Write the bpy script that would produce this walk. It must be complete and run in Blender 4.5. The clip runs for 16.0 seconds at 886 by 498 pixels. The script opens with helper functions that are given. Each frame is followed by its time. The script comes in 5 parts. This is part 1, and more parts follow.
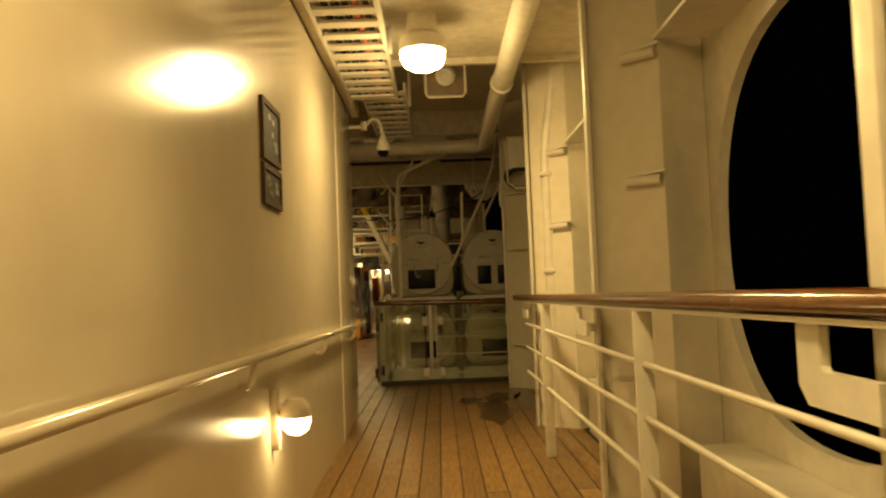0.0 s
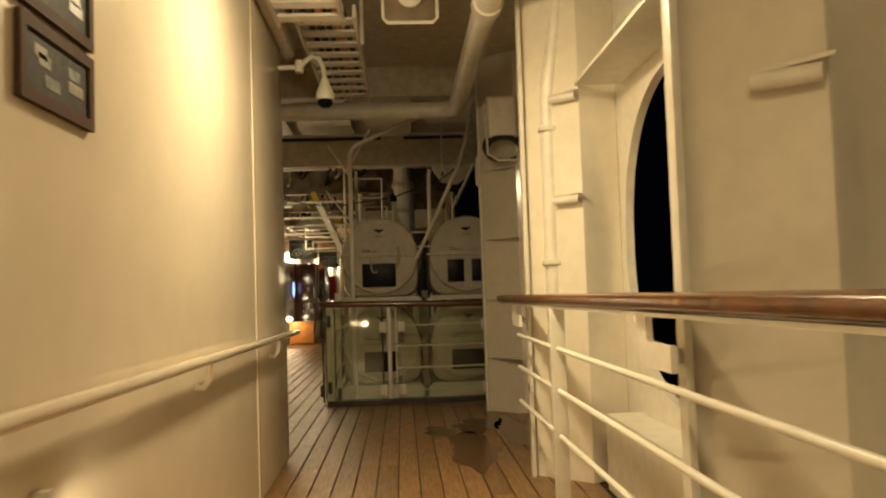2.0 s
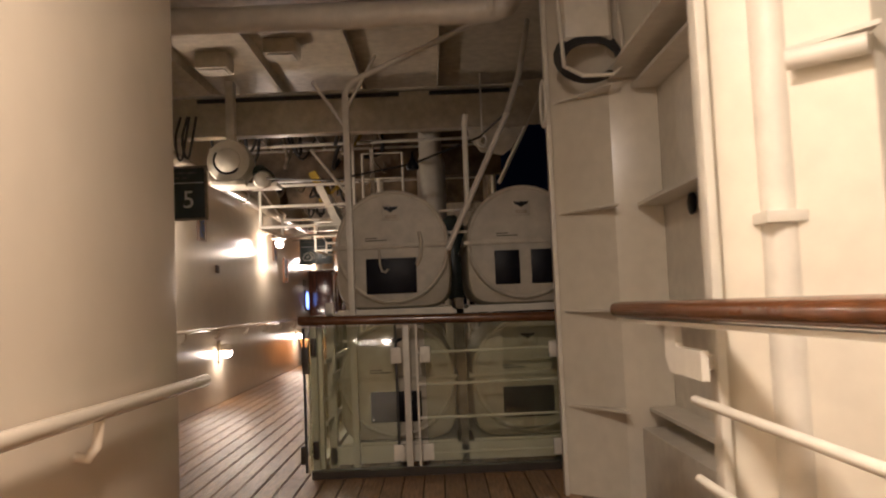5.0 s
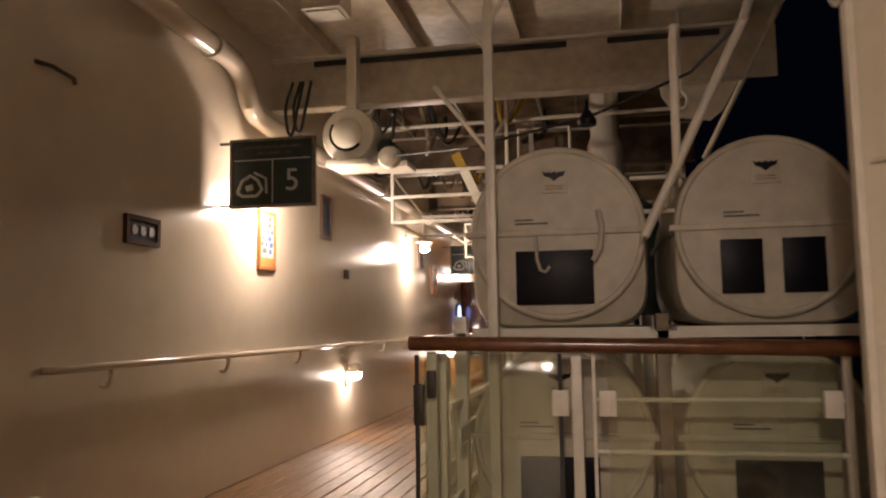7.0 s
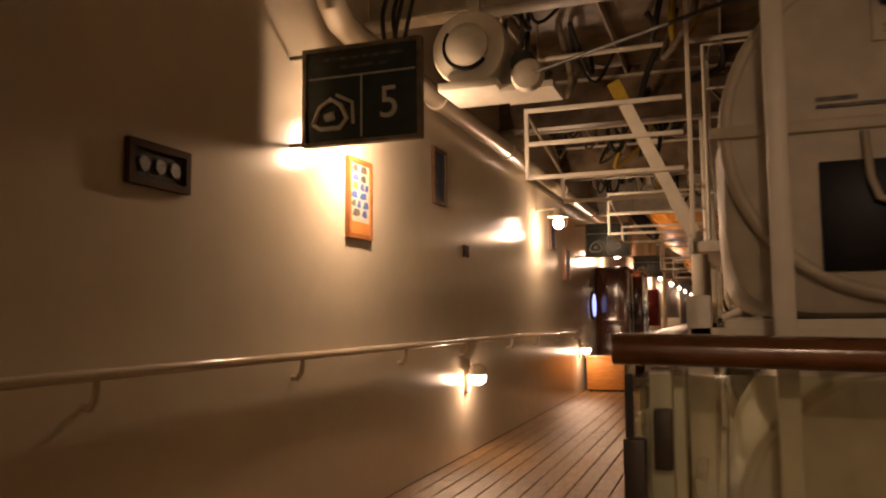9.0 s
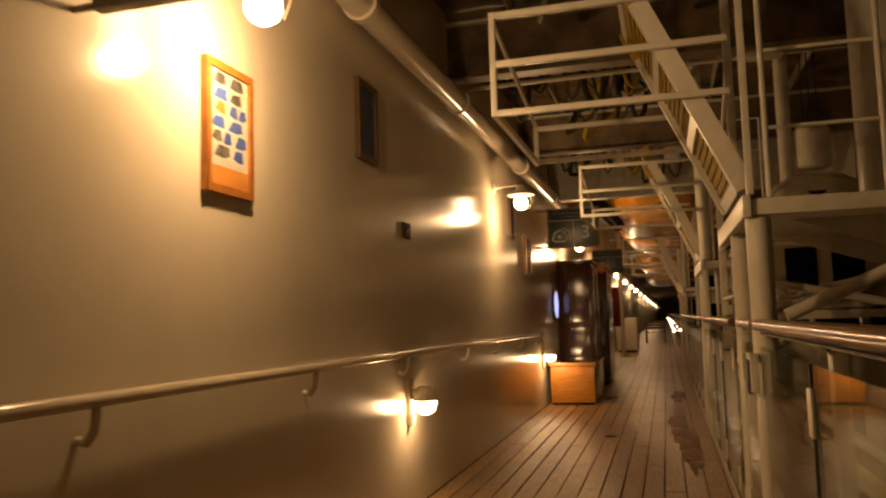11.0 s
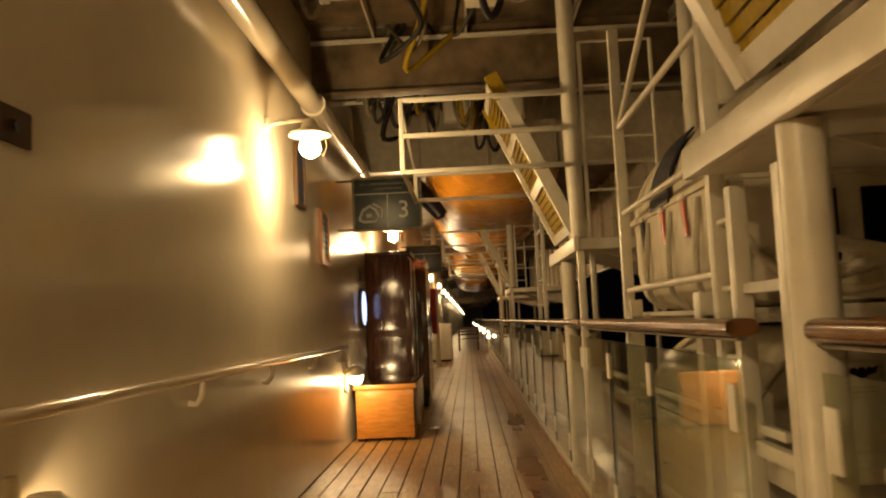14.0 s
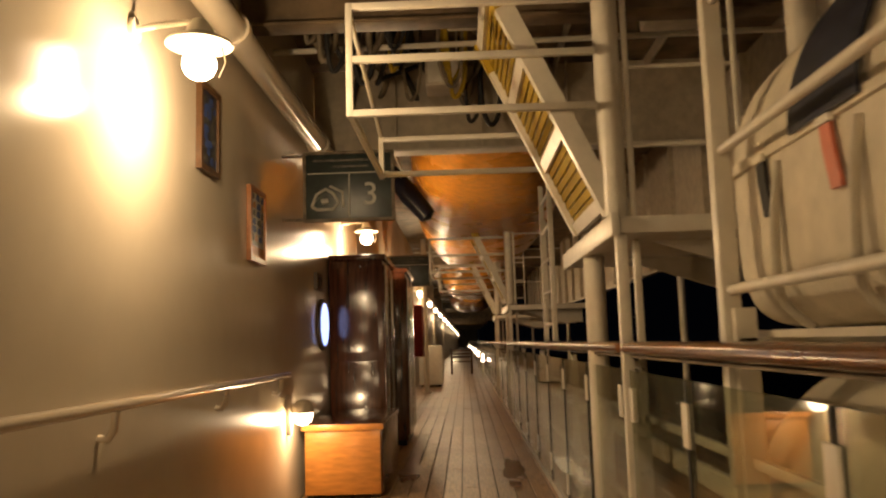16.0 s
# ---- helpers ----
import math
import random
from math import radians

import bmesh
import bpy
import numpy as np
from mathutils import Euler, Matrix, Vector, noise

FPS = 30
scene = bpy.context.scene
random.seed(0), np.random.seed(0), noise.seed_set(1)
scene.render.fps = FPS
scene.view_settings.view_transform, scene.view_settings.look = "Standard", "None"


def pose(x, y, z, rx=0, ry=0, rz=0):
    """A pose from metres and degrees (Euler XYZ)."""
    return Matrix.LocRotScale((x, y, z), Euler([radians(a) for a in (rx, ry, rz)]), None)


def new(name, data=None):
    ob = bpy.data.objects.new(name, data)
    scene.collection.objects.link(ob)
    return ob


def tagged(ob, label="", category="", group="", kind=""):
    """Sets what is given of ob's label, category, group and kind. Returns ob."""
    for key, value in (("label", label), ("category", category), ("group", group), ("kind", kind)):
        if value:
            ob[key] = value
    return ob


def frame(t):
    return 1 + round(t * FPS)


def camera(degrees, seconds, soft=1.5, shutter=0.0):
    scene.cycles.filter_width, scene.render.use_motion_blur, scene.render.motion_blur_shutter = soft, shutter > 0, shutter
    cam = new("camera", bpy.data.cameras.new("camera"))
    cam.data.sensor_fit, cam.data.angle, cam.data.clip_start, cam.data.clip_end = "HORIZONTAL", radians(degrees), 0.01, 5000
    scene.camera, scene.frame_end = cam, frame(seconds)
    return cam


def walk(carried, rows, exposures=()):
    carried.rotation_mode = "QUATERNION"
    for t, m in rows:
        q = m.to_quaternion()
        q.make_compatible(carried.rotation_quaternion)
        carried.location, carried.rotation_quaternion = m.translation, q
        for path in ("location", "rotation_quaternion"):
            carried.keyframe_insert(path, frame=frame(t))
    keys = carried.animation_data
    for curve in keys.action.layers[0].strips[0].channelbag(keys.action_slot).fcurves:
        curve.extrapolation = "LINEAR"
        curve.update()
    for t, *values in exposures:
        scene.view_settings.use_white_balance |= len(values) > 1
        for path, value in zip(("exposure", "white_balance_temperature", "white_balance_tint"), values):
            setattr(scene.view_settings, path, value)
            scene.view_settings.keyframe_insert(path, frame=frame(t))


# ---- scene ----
cam = camera(58.5, 16.0, soft=2.1, shutter=0.5)
METRES, EYE, TILT, LEAN, TURN = 15.2, 1.215, 0.2, 0.0, -0.4
ROWS = [
    (0.0, 0.0, 0.0, 0.0, 0.11, 2.81, 2.24),
    (0.5, -0.0011, 0.0333, 0.0014, -1.58, 2.35, 1.0),
    (1.0, 0.0015, 0.0664, 0.0006, 0.07, 2.27, 2.39),
    (1.5, 0.0009, 0.0967, -0.0012, -0.7, 3.57, 1.56),
    (2.0, 0.0008, 0.1282, -0.0014, -2.53, 2.73, 1.85),
    (2.5, 0.0029, 0.1618, -0.0007, 0.2, 1.99, 2.53),
    (3.0, 0.0021, 0.1945, -0.0017, -2.43, 3.78, 1.7),
    (3.5, 0.0047, 0.2257, -0.0035, -1.54, 3.27, 2.22),
    (6.0, 0.0043, 0.3926, -0.0038, 3.29, 3.82, 1.55),
    (6.5, 0.0031, 0.4255, -0.0036, 10.68, 2.75, 2.49),
    (7.0, -0.0041, 0.4565, -0.0046, 11.72, 5.16, 0.92),
    (7.5, -0.0115, 0.4863, -0.0066, 16.6, 4.54, 2.74),
    (8.0, -0.02, 0.5157, -0.0058, 22.87, 2.91, 2.53),
    (8.5, -0.0329, 0.5447, -0.006, 21.34, 4.58, 1.32),
    (11.0, -0.0828, 0.6885, -0.0069, 16.07, 4.95, 1.77),
    (11.5, -0.0879, 0.7183, -0.0085, 11.33, 4.32, 1.65),
    (12.0, -0.0915, 0.7461, -0.0077, 11.32, 3.64, 1.92),
    (12.5, -0.0975, 0.7761, -0.0067, 6.01, 4.49, 1.24),
    (13.0, -0.0993, 0.8068, -0.0076, 6.67, 5.39, 2.95),
    (13.5, -0.1033, 0.835, -0.0094, 4.84, 5.02, 1.06),
    (14.0, -0.1068, 0.8635, -0.0079, 2.3, 4.98, 2.58),
    (14.5, -0.1057, 0.8935, -0.0072, 3.29, 4.25, 2.97),
    (15.0, -0.1062, 0.9236, -0.008, 0.69, 5.99, 2.67),
    (15.5, -0.1036, 0.9541, -0.0094, 0.63, 5.14, 3.05),
    (16.0, -0.1028, 0.9823, -0.0089, 1.98, 6.51, 1.72),
]
EXPO = [
    (0.0, -0.32, 8200, 3), (0.5, 0.02, 7300, 8), (2.0, 0.08, 5900, 10), (3.5, 0.20, 5250, 24), (6.0, 0.58, 4850, 30), (7.0, 0.75, 5050, 33),
    (8.5, 0.05, 5900, 42), (11.0, -0.6, 8000, 32), (11.6, -0.2, 7900, 26), (12.2, 0.1, 7700, 20), (13.0, 0.25, 6900, 9), (13.5, 0.34, 6900, 12),
    (14.2, 0.1, 7400, 18), (15.5, 0.2, 6900, 22), (16.0, 0.1, 6500, 24),
]
walk(cam, [(t, pose(0, 0, EYE, TILT, LEAN, TURN) @ pose(METRES * x, METRES * y, METRES * z, 90 + pitch, roll, yaw)) for t, x, y, z, yaw, pitch, roll in ROWS], EXPO)

# ---- world and lamps ----
world = bpy.data.worlds.new("night")
world.use_nodes = True
world.node_tree.nodes["Background"].inputs[0].default_value = (0.0004, 0.0005, 0.0008, 1)
world.node_tree.nodes["Background"].inputs[1].default_value = 1.0
scene.world = world
scene.view_settings.exposure = 0.0
WARM = (1.0, 0.74, 0.37)


def bulb_light(x, y, z, watts, size=0.05, colour=WARM):
    lamp = bpy.data.lights.new("lamp_light", "POINT")
    lamp.energy, lamp.shadow_soft_size, lamp.color = watts, size, colour
    new("lamp_light", lamp).matrix_world = pose(x, y, z)


def ceiling_light(x, y, z, watts, size):
    lamp = bpy.data.lights.new("dome_light", "AREA")
    lamp.shape, lamp.size, lamp.energy, lamp.color = "DISK", size, watts, WARM
    new("dome_light", lamp).matrix_world = pose(x, y, z)


# floor plan in metres: the first wall, the second wall, the shell plating on the sea side
W1, W1_END, W2, HULL = -0.82, 7.78, -2.74, 1.42
FRAME_Y = [-3.90, -1.25, 1.48, 4.20, 7.02, 9.75]
RAIL2 = -0.80

# ---- materials ----


def material(name, base, rough=0.5, metal=0.0, vary=0.08, grain=12.0, bump=0.05, coat=0.0, spec=0.5, stain=None, emit=None, power=0.0, stretch=(1, 1, 1), bump_scale=60.0, spread=0.06):
    m = bpy.data.materials.new(name)
    m.use_nodes = True
    nodes, links = m.node_tree.nodes, m.node_tree.links
    b = nodes["Principled BSDF"]
    b.inputs["Roughness"].default_value = rough
    b.inputs["Metallic"].default_value = metal
    b.inputs["Specular IOR Level"].default_value = spec
    b.inputs["Coat Weight"].default_value = coat
    b.inputs["Coat Roughness"].default_value = 0.12
    geo = nodes.new("ShaderNodeNewGeometry")
    mp = nodes.new("ShaderNodeMapping")
    mp.inputs["Scale"].default_value = stretch
    links.new(geo.outputs["Position"], mp.inputs["Vector"])
    n1 = nodes.new("ShaderNodeTexNoise")
    n1.inputs["Scale"].default_value, n1.inputs["Detail"].default_value = grain, 5
    n2 = nodes.new("ShaderNodeTexNoise")
    n2.inputs["Scale"].default_value, n2.inputs["Detail"].default_value = 1.3, 4
    links.new(mp.outputs[0], n1.inputs["Vector"])
    links.new(geo.outputs["Position"], n2.inputs["Vector"])
    ramp = nodes.new("ShaderNodeValToRGB")
    ramp.color_ramp.elements[0].position, ramp.color_ramp.elements[1].position = 0.3, 0.72
    ramp.color_ramp.elements[0].color = (*[c * (1 - 2 * vary) for c in base], 1)
    ramp.color_ramp.elements[1].color = (*[min(1, c * (1 + vary)) for c in base], 1)
    links.new(n1.outputs[0], ramp.inputs[0])
    mix = nodes.new("ShaderNodeMixRGB")
    mix.blend_type = "MIX"
    dirt = stain or [c * 0.6 for c in base]
    mix.inputs[2].default_value = (*dirt, 1)
    ramp2 = nodes.new("ShaderNodeValToRGB")
    ramp2.color_ramp.elements[0].position, ramp2.color_ramp.elements[1].position = 0.56, 0.8
    ramp2.color_ramp.elements[1].color = (0.5, 0.5, 0.5, 1)
    links.new(n2.outputs[0], ramp2.inputs[0])
    links.new(ramp2.outputs[0], mix.inputs[0])
    links.new(ramp.outputs[0], mix.inputs[1])
    info = nodes.new("ShaderNodeObjectInfo")
    hsv = nodes.new("ShaderNodeHueSaturation")
    mr = nodes.new("ShaderNodeMapRange")
    mr.inputs["To Min"].default_value, mr.inputs["To Max"].default_value = 1 - spread, 1 + spread
    links.new(info.outputs["Random"], mr.inputs["Value"])
    links.new(mr.outputs[0], hsv.inputs["Value"])
    links.new(mix.outputs[0], hsv.inputs["Color"])
    links.new(hsv.outputs[0], b.inputs["Base Color"])
    rr = nodes.new("ShaderNodeMapRange")
    rr.inputs["To Min"].default_value, rr.inputs["To Max"].default_value = rough * 0.8, min(1, rough * 1.3)
    links.new(n2.outputs[0], rr.inputs["Value"])
    links.new(rr.outputs[0], b.inputs["Roughness"])
    if bump:
        n3 = nodes.new("ShaderNodeTexNoise")
        n3.inputs["Scale"].default_value, n3.inputs["Detail"].default_value = bump_scale, 4
        links.new(mp.outputs[0], n3.inputs["Vector"])
        bp = nodes.new("ShaderNodeBump")
        bp.inputs["Strength"].default_value, bp.inputs["Distance"].default_value = bump, 0.01
        links.new(n3.outputs[0], bp.inputs["Height"])
        links.new(bp.outputs[0], b.inputs["Normal"])
    if emit:
        b.inputs["Emission Color"].default_value = (*emit, 1)
        b.inputs["Emission Strength"].default_value = power
    return m


WALL = material("gloss_wall_paint", (0.68, 0.60, 0.47), 0.17, vary=0.02, grain=5, bump=0.035, bump_scale=9, coat=0.35, stain=(0.60, 0.52, 0.40), spread=0)
FARWALL = material("dull_wall_paint", (0.62, 0.54, 0.41), 0.5, vary=0.06, grain=3, bump=0.08, bump_scale=9, stain=(0.40, 0.30, 0.20), spread=0)
WHITE = material("white_marine_paint", (0.74, 0.70, 0.60), 0.34, vary=0.05, bump=0.12, bump_scale=30, stain=(0.60, 0.52, 0.38))
GLOSSWHITE = material("gloss_white_paint", (0.72, 0.67, 0.55), 0.16, vary=0.03, bump=0.04, bump_scale=10, coat=0.4, stain=(0.62, 0.56, 0.44))
CEIL = material("ceiling_paint", (0.60, 0.54, 0.42), 0.42, vary=0.10, bump=0.15, bump_scale=18, stain=(0.30, 0.25, 0.17), spread=0)
DECKHEAD = material("dark_rusty_deckhead", (0.20, 0.145, 0.085), 0.5, vary=0.35, grain=4, bump=0.3, bump_scale=12, stain=(0.10, 0.055, 0.025))
STEEL_DARK = material("grimy_steel", (0.22, 0.18, 0.12), 0.6, vary=0.3, bump=0.3, stain=(0.08, 0.06, 0.04))
PLASTIC = material("raft_plastic", (0.51, 0.47, 0.37), 0.42, vary=0.08, bump=0.08, stain=(0.36, 0.31, 0.22))
TEAK = material("teak_plank", (0.30, 0.172, 0.070), 0.33, vary=0.28, grain=7, stretch=(9, 0.8, 1), bump=0.35, bump_scale=40, stain=(0.17, 0.10, 0.05), spread=0.2)
CAULK = material("deck_caulk", (0.03, 0.022, 0.016), 0.6)
VARNISH = material("varnished_rail", (0.16, 0.064, 0.020), 0.2, vary=0.2, grain=10, stretch=(1, 1, 1), bump=0.05, coat=0.12)
MAHOGANY = material("dark_mahogany", (0.10, 0.032, 0.014), 0.14, vary=0.3, grain=5, stretch=(6, 6, 0.6), bump=0.05, coat=0.8)
OAK = material("orange_wood_panel", (0.50, 0.20, 0.035), 0.3, vary=0.15, grain=9, stretch=(1, 1, 5), bump=0.1, coat=0.3)
BLACK = material("black_label", (0.005, 0.005, 0.010), 0.35, spec=0.12, vary=0.2)
NAVY = material("navy_sign", (0.022, 0.038, 0.035), 0.35, vary=0.2)
LETTER = material("sign_white", (0.55, 0.55, 0.48), 0.5)
CHROME = material("lamp_metal", (0.40, 0.33, 0.22), 0.35, metal=0.6, vary=0.1)
DARKMETAL = material("dark_hinge", (0.05, 0.04, 0.03), 0.45, metal=0.4)
YELLOW = material("yellow_grating", (0.40, 0.265, 0.006), 0.7, vary=0.12, grain=40, bump=0.08)
ORANGE = material("orange_boat_hull", (0.74, 0.32, 0.03), 0.26, vary=0.12, bump=0.2, bump_scale=5, stain=(0.30, 0.12, 0.03))
RUBBER = material("black_rubber", (0.02, 0.02, 0.02), 0.6)
RED = material("red_box", (0.30, 0.02, 0.02), 0.4)
BRASS = material("bronze_plate", (0.09, 0.055, 0.025), 0.45, metal=0.1, vary=0.4, grain=60)
MATTEBROWN = material("matt_brown_plate", (0.07, 0.035, 0.018), 0.75, spec=0.15)
MATTEDARK = material("matt_dark_plate", (0.035, 0.03, 0.022), 0.7, spec=0.2, vary=0.3, grain=40)
FRAMEWOOD = material("orange_wood_frame", (0.36, 0.13, 0.025), 0.35, vary=0.15, grain=20)
PAPER = material("poster_paper", (0.55, 0.52, 0.44), 0.5, vary=0.1)
BLUEINK = material("poster_blue", (0.05, 0.10, 0.32), 0.5)
ORANGEINK = material("poster_orange", (0.55, 0.22, 0.05), 0.5)
DARKBLUE = material("poster_navy", (0.015, 0.022, 0.05), 0.3, vary=0.3)
SEA = material("night_sea", (0.004, 0.005, 0.007), 0.3)
GLOW = material("lit_opal_glass", (0.9, 0.85, 0.7), 0.3, emit=(1.0, 0.80, 0.50), power=22.0)
GLOW_LOW = material("lit_frosted_glass", (0.9, 0.85, 0.7), 0.3, emit=(1.0, 0.78, 0.46), power=16.0)
BLUEPANE = material("porthole_pane", (0.10, 0.14, 0.25), 0.08, emit=(0.35, 0.48, 0.9), power=2.2)
RUST = material("faded_brown_print", (0.36, 0.29, 0.20), 0.6, vary=0.2)
REFLECTIVE = material("reflective_tape", (0.62, 0.17, 0.09), 0.4)


def glass_material(name, low, high, base):
    m = bpy.data.materials.new(name)
    m.use_nodes = True
    nodes, links = m.node_tree.nodes, m.node_tree.links
    out = nodes["Material Output"]
    nodes.remove(nodes["Principled BSDF"])
    clear = nodes.new("ShaderNodeBsdfTransparent")
    clear.inputs[0].default_value = (0.88, 0.90, 0.80, 1)
    gloss = nodes.new("ShaderNodeBsdfGlossy")
    gloss.inputs["Roughness"].default_value = 0.03
    facing = nodes.new("ShaderNodeLayerWeight")
    facing.inputs["Blend"].default_value = 0.5
    steep = nodes.new("ShaderNodeMath")
    steep.operation = "POWER"
    steep.inputs[1].default_value = 4.0
    fres = nodes.new("ShaderNodeMath")
    fres.operation = "MULTIPLY_ADD"
    fres.inputs[1].default_value, fres.inputs[2].default_value = 0.8, base
    links.new(facing.outputs["Facing"], steep.inputs[0])
    links.new(steep.outputs[0], fres.inputs[0])
    mixer = nodes.new("ShaderNodeMixShader")
    haze = nodes.new("ShaderNodeBsdfDiffuse")
    haze.inputs[0].default_value = (0.45, 0.48, 0.38, 1)
    salt = nodes.new("ShaderNodeTexNoise")
    salt.inputs["Scale"].default_value, salt.inputs["Detail"].default_value = 4.0, 5
    amount = nodes.new("ShaderNodeMapRange")
    amount.inputs["From Min"].default_value, amount.inputs["From Max"].default_value = 0.35, 0.75
    amount.inputs["To Min"].default_value, amount.inputs["To Max"].default_value = low, high
    mixer2 = nodes.new("ShaderNodeMixShader")
    links.new(salt.outputs[0], amount.inputs["Value"])
    links.new(amount.outputs[0], mixer2.inputs[0])
    links.new(clear.outputs[0], mixer2.inputs[1])
    links.new(haze.outputs[0], mixer2.inputs[2])
    links.new(fres.outputs[0], mixer.inputs[0])
    links.new(mixer2.outputs[0], mixer.inputs[1])
    links.new(gloss.outputs[0], mixer.inputs[2])
    links.new(mixer.outputs[0], out.inputs["Surface"])
    return m


GLASS = glass_material("railing_glass", 0.03, 0.14, 0.035)
CLEAR = glass_material("front_railing_glass", 0.01, 0.07, 0.06)

# ---- mesh helpers ----


def box(bm, x0, x1, y0, y1, z0, z1, bevel=0.0):
    r = bmesh.ops.create_cube(bm, size=1.0, matrix=Matrix.LocRotScale(((x0 + x1) / 2, (y0 + y1) / 2, (z0 + z1) / 2), None, (abs(x1 - x0), abs(y1 - y0), abs(z1 - z0))))
    if bevel:
        edges = list({e for v in r["verts"] for e in v.link_edges})
        bmesh.ops.bevel(bm, geom=edges, offset=bevel, segments=2, affect="EDGES", profile=0.6)
    return bm


def tube(bm, p, q, r, seg=16, r2=None):
    seg = max(seg, 14)
    p, q = Vector(p), Vector(q)
    d = q - p
    m = Matrix.Translation((p + q) / 2) @ d.to_track_quat("Z", "Y").to_matrix().to_4x4()
    bmesh.ops.create_cone(bm, cap_ends=True, segments=seg, radius1=r, radius2=r if r2 is None else r2, depth=d.length, matrix=m)
    return bm


def pipe(bm, points, r, seg=10):
    """A round bar swept along points."""
    seg = max(seg, 14) if r > 0.011 else seg
    rings, pts = [], [Vector(p) for p in points]
    side = None
    for i, p in enumerate(pts):
        d = (pts[min(i + 1, len(pts) - 1)] - pts[max(i - 1, 0)]).normalized()
        if side is None:
            side = d.orthogonal().normalized()
        side = (side - d * side.dot(d)).normalized()
        up = d.cross(side)
        rings.append([bm.verts.new(p + r * (math.cos(2 * math.pi * k / seg) * side + math.sin(2 * math.pi * k / seg) * up)) for k in range(seg)])
    for a, b in zip(rings, rings[1:]):
        for k in range(seg):
            bm.faces.new((a[k], a[(k + 1) % seg], b[(k + 1) % seg], b[k]))
    bm.faces.new(rings[0][::-1]), bm.faces.new(rings[-1])
    return bm


def smooth(points, k=5):
    """Rounds a bent line by a spline through its points."""
    p = [Vector(a) for a in points]
    p = [p[0] * 2 - p[1]] + p + [p[-1] * 2 - p[-2]]
    out = []
    for i in range(1, len(p) - 2):
        for j in range(k):
            t = j / k
            out.append(0.5 * (2 * p[i] + (p[i + 1] - p[i - 1]) * t + (2 * p[i - 1] - 5 * p[i] + 4 * p[i + 1] - p[i + 2]) * t * t + (3 * p[i] - p[i - 1] - 3 * p[i + 1] + p[i + 2]) * t ** 3))
    return out + [p[-2]]


def prism(bm, plan, z0, z1):
    low = [bm.verts.new((x, y, z0)) for x, y in plan]
    high = [bm.verts.new((x, y, z1)) for x, y in plan]
    n = len(plan)
    bm.faces.new(low[::-1]), bm.faces.new(high)
    for i in range(n):
        bm.faces.new((low[i], low[(i + 1) % n], high[(i + 1) % n], high[i]))
    return bm


def lathe(bm, profile, m=None, seg=28):
    """Turns a profile of (radius, height) round the z axis."""
    m = m or Matrix()
    rings = [[bm.verts.new(m @ Vector((r * math.cos(2 * math.pi * k / seg), r * math.sin(2 * math.pi * k / seg), z))) for k in range(seg)] for r, z in profile]
    for a, b in zip(rings, rings[1:]):
        for k in range(seg):
            bm.faces.new((a[k], a[(k + 1) % seg], b[(k + 1) % seg], b[k]))
    bm.faces.new(rings[0][::-1]), bm.faces.new(rings[-1])
    return bm


def loft(bm, sections):
    rings = [[bm.verts.new(p) for p in s] for s in sections]
    n = len(rings[0])
    for a, b in zip(rings, rings[1:]):
        for k in range(n):
            bm.faces.new((a[k], a[(k + 1) % n], b[(k + 1) % n], b[k]))
    bm.faces.new(rings[0][::-1]), bm.faces.new(rings[-1])
    return bm


def mesh_of(name, bm, mat, smooth=True):
    bmesh.ops.recalc_face_normals(bm, faces=bm.faces)
    me = bpy.data.meshes.new(name)
    bm.to_mesh(me)
    bm.free()
    me.materials.append(mat)
    if smooth:
        me.shade_smooth()
        me.set_sharp_from_angle(angle=radians(28))
    return me


def part(name, bm, mat, parent, label=""):
    ob = new(name, mesh_of(name, bm, mat))
    ob.parent = parent
    if parent is not None:
        base = parent.matrix_basis.translation.copy()
        up = parent.parent
        while up is not None:
            base += up.matrix_basis.translation
            up = up.parent
        ob.matrix_parent_inverse = Matrix.Translation(-base)
    return tagged(ob, label)


def structure(name, bm, mat, label, category):
    return tagged(new(name, mesh_of(name, bm, mat)), label, category, "", "structure")


def thing(name, at, label, category, group=""):
    ob = new(name)
    ob.empty_display_size = 0.1
    ob.matrix_basis = pose(*at)
    return tagged(ob, label, category, group)


def B():
    return bmesh.new()


def text_part(name, words, size, m, mat, parent, depth=0.003):
    cu = bpy.data.curves.new(name, "FONT")
    cu.body, cu.size, cu.extrude, cu.align_x, cu.align_y = words, size, depth, "CENTER", "CENTER"
    tmp = bpy.data.objects.new(name, cu)
    scene.collection.objects.link(tmp)
    bpy.context.view_layer.update()
    me = bpy.data.meshes.new_from_object(tmp.evaluated_get(bpy.context.evaluated_depsgraph_get()))
    bpy.data.objects.remove(tmp)
    me.transform(m)
    me.materials.clear()
    me.materials.append(mat)
    ob = new(name, me)
    ob.parent = parent
    ob.matrix_parent_inverse = Matrix.Translation(-parent.matrix_basis.translation)
    return ob


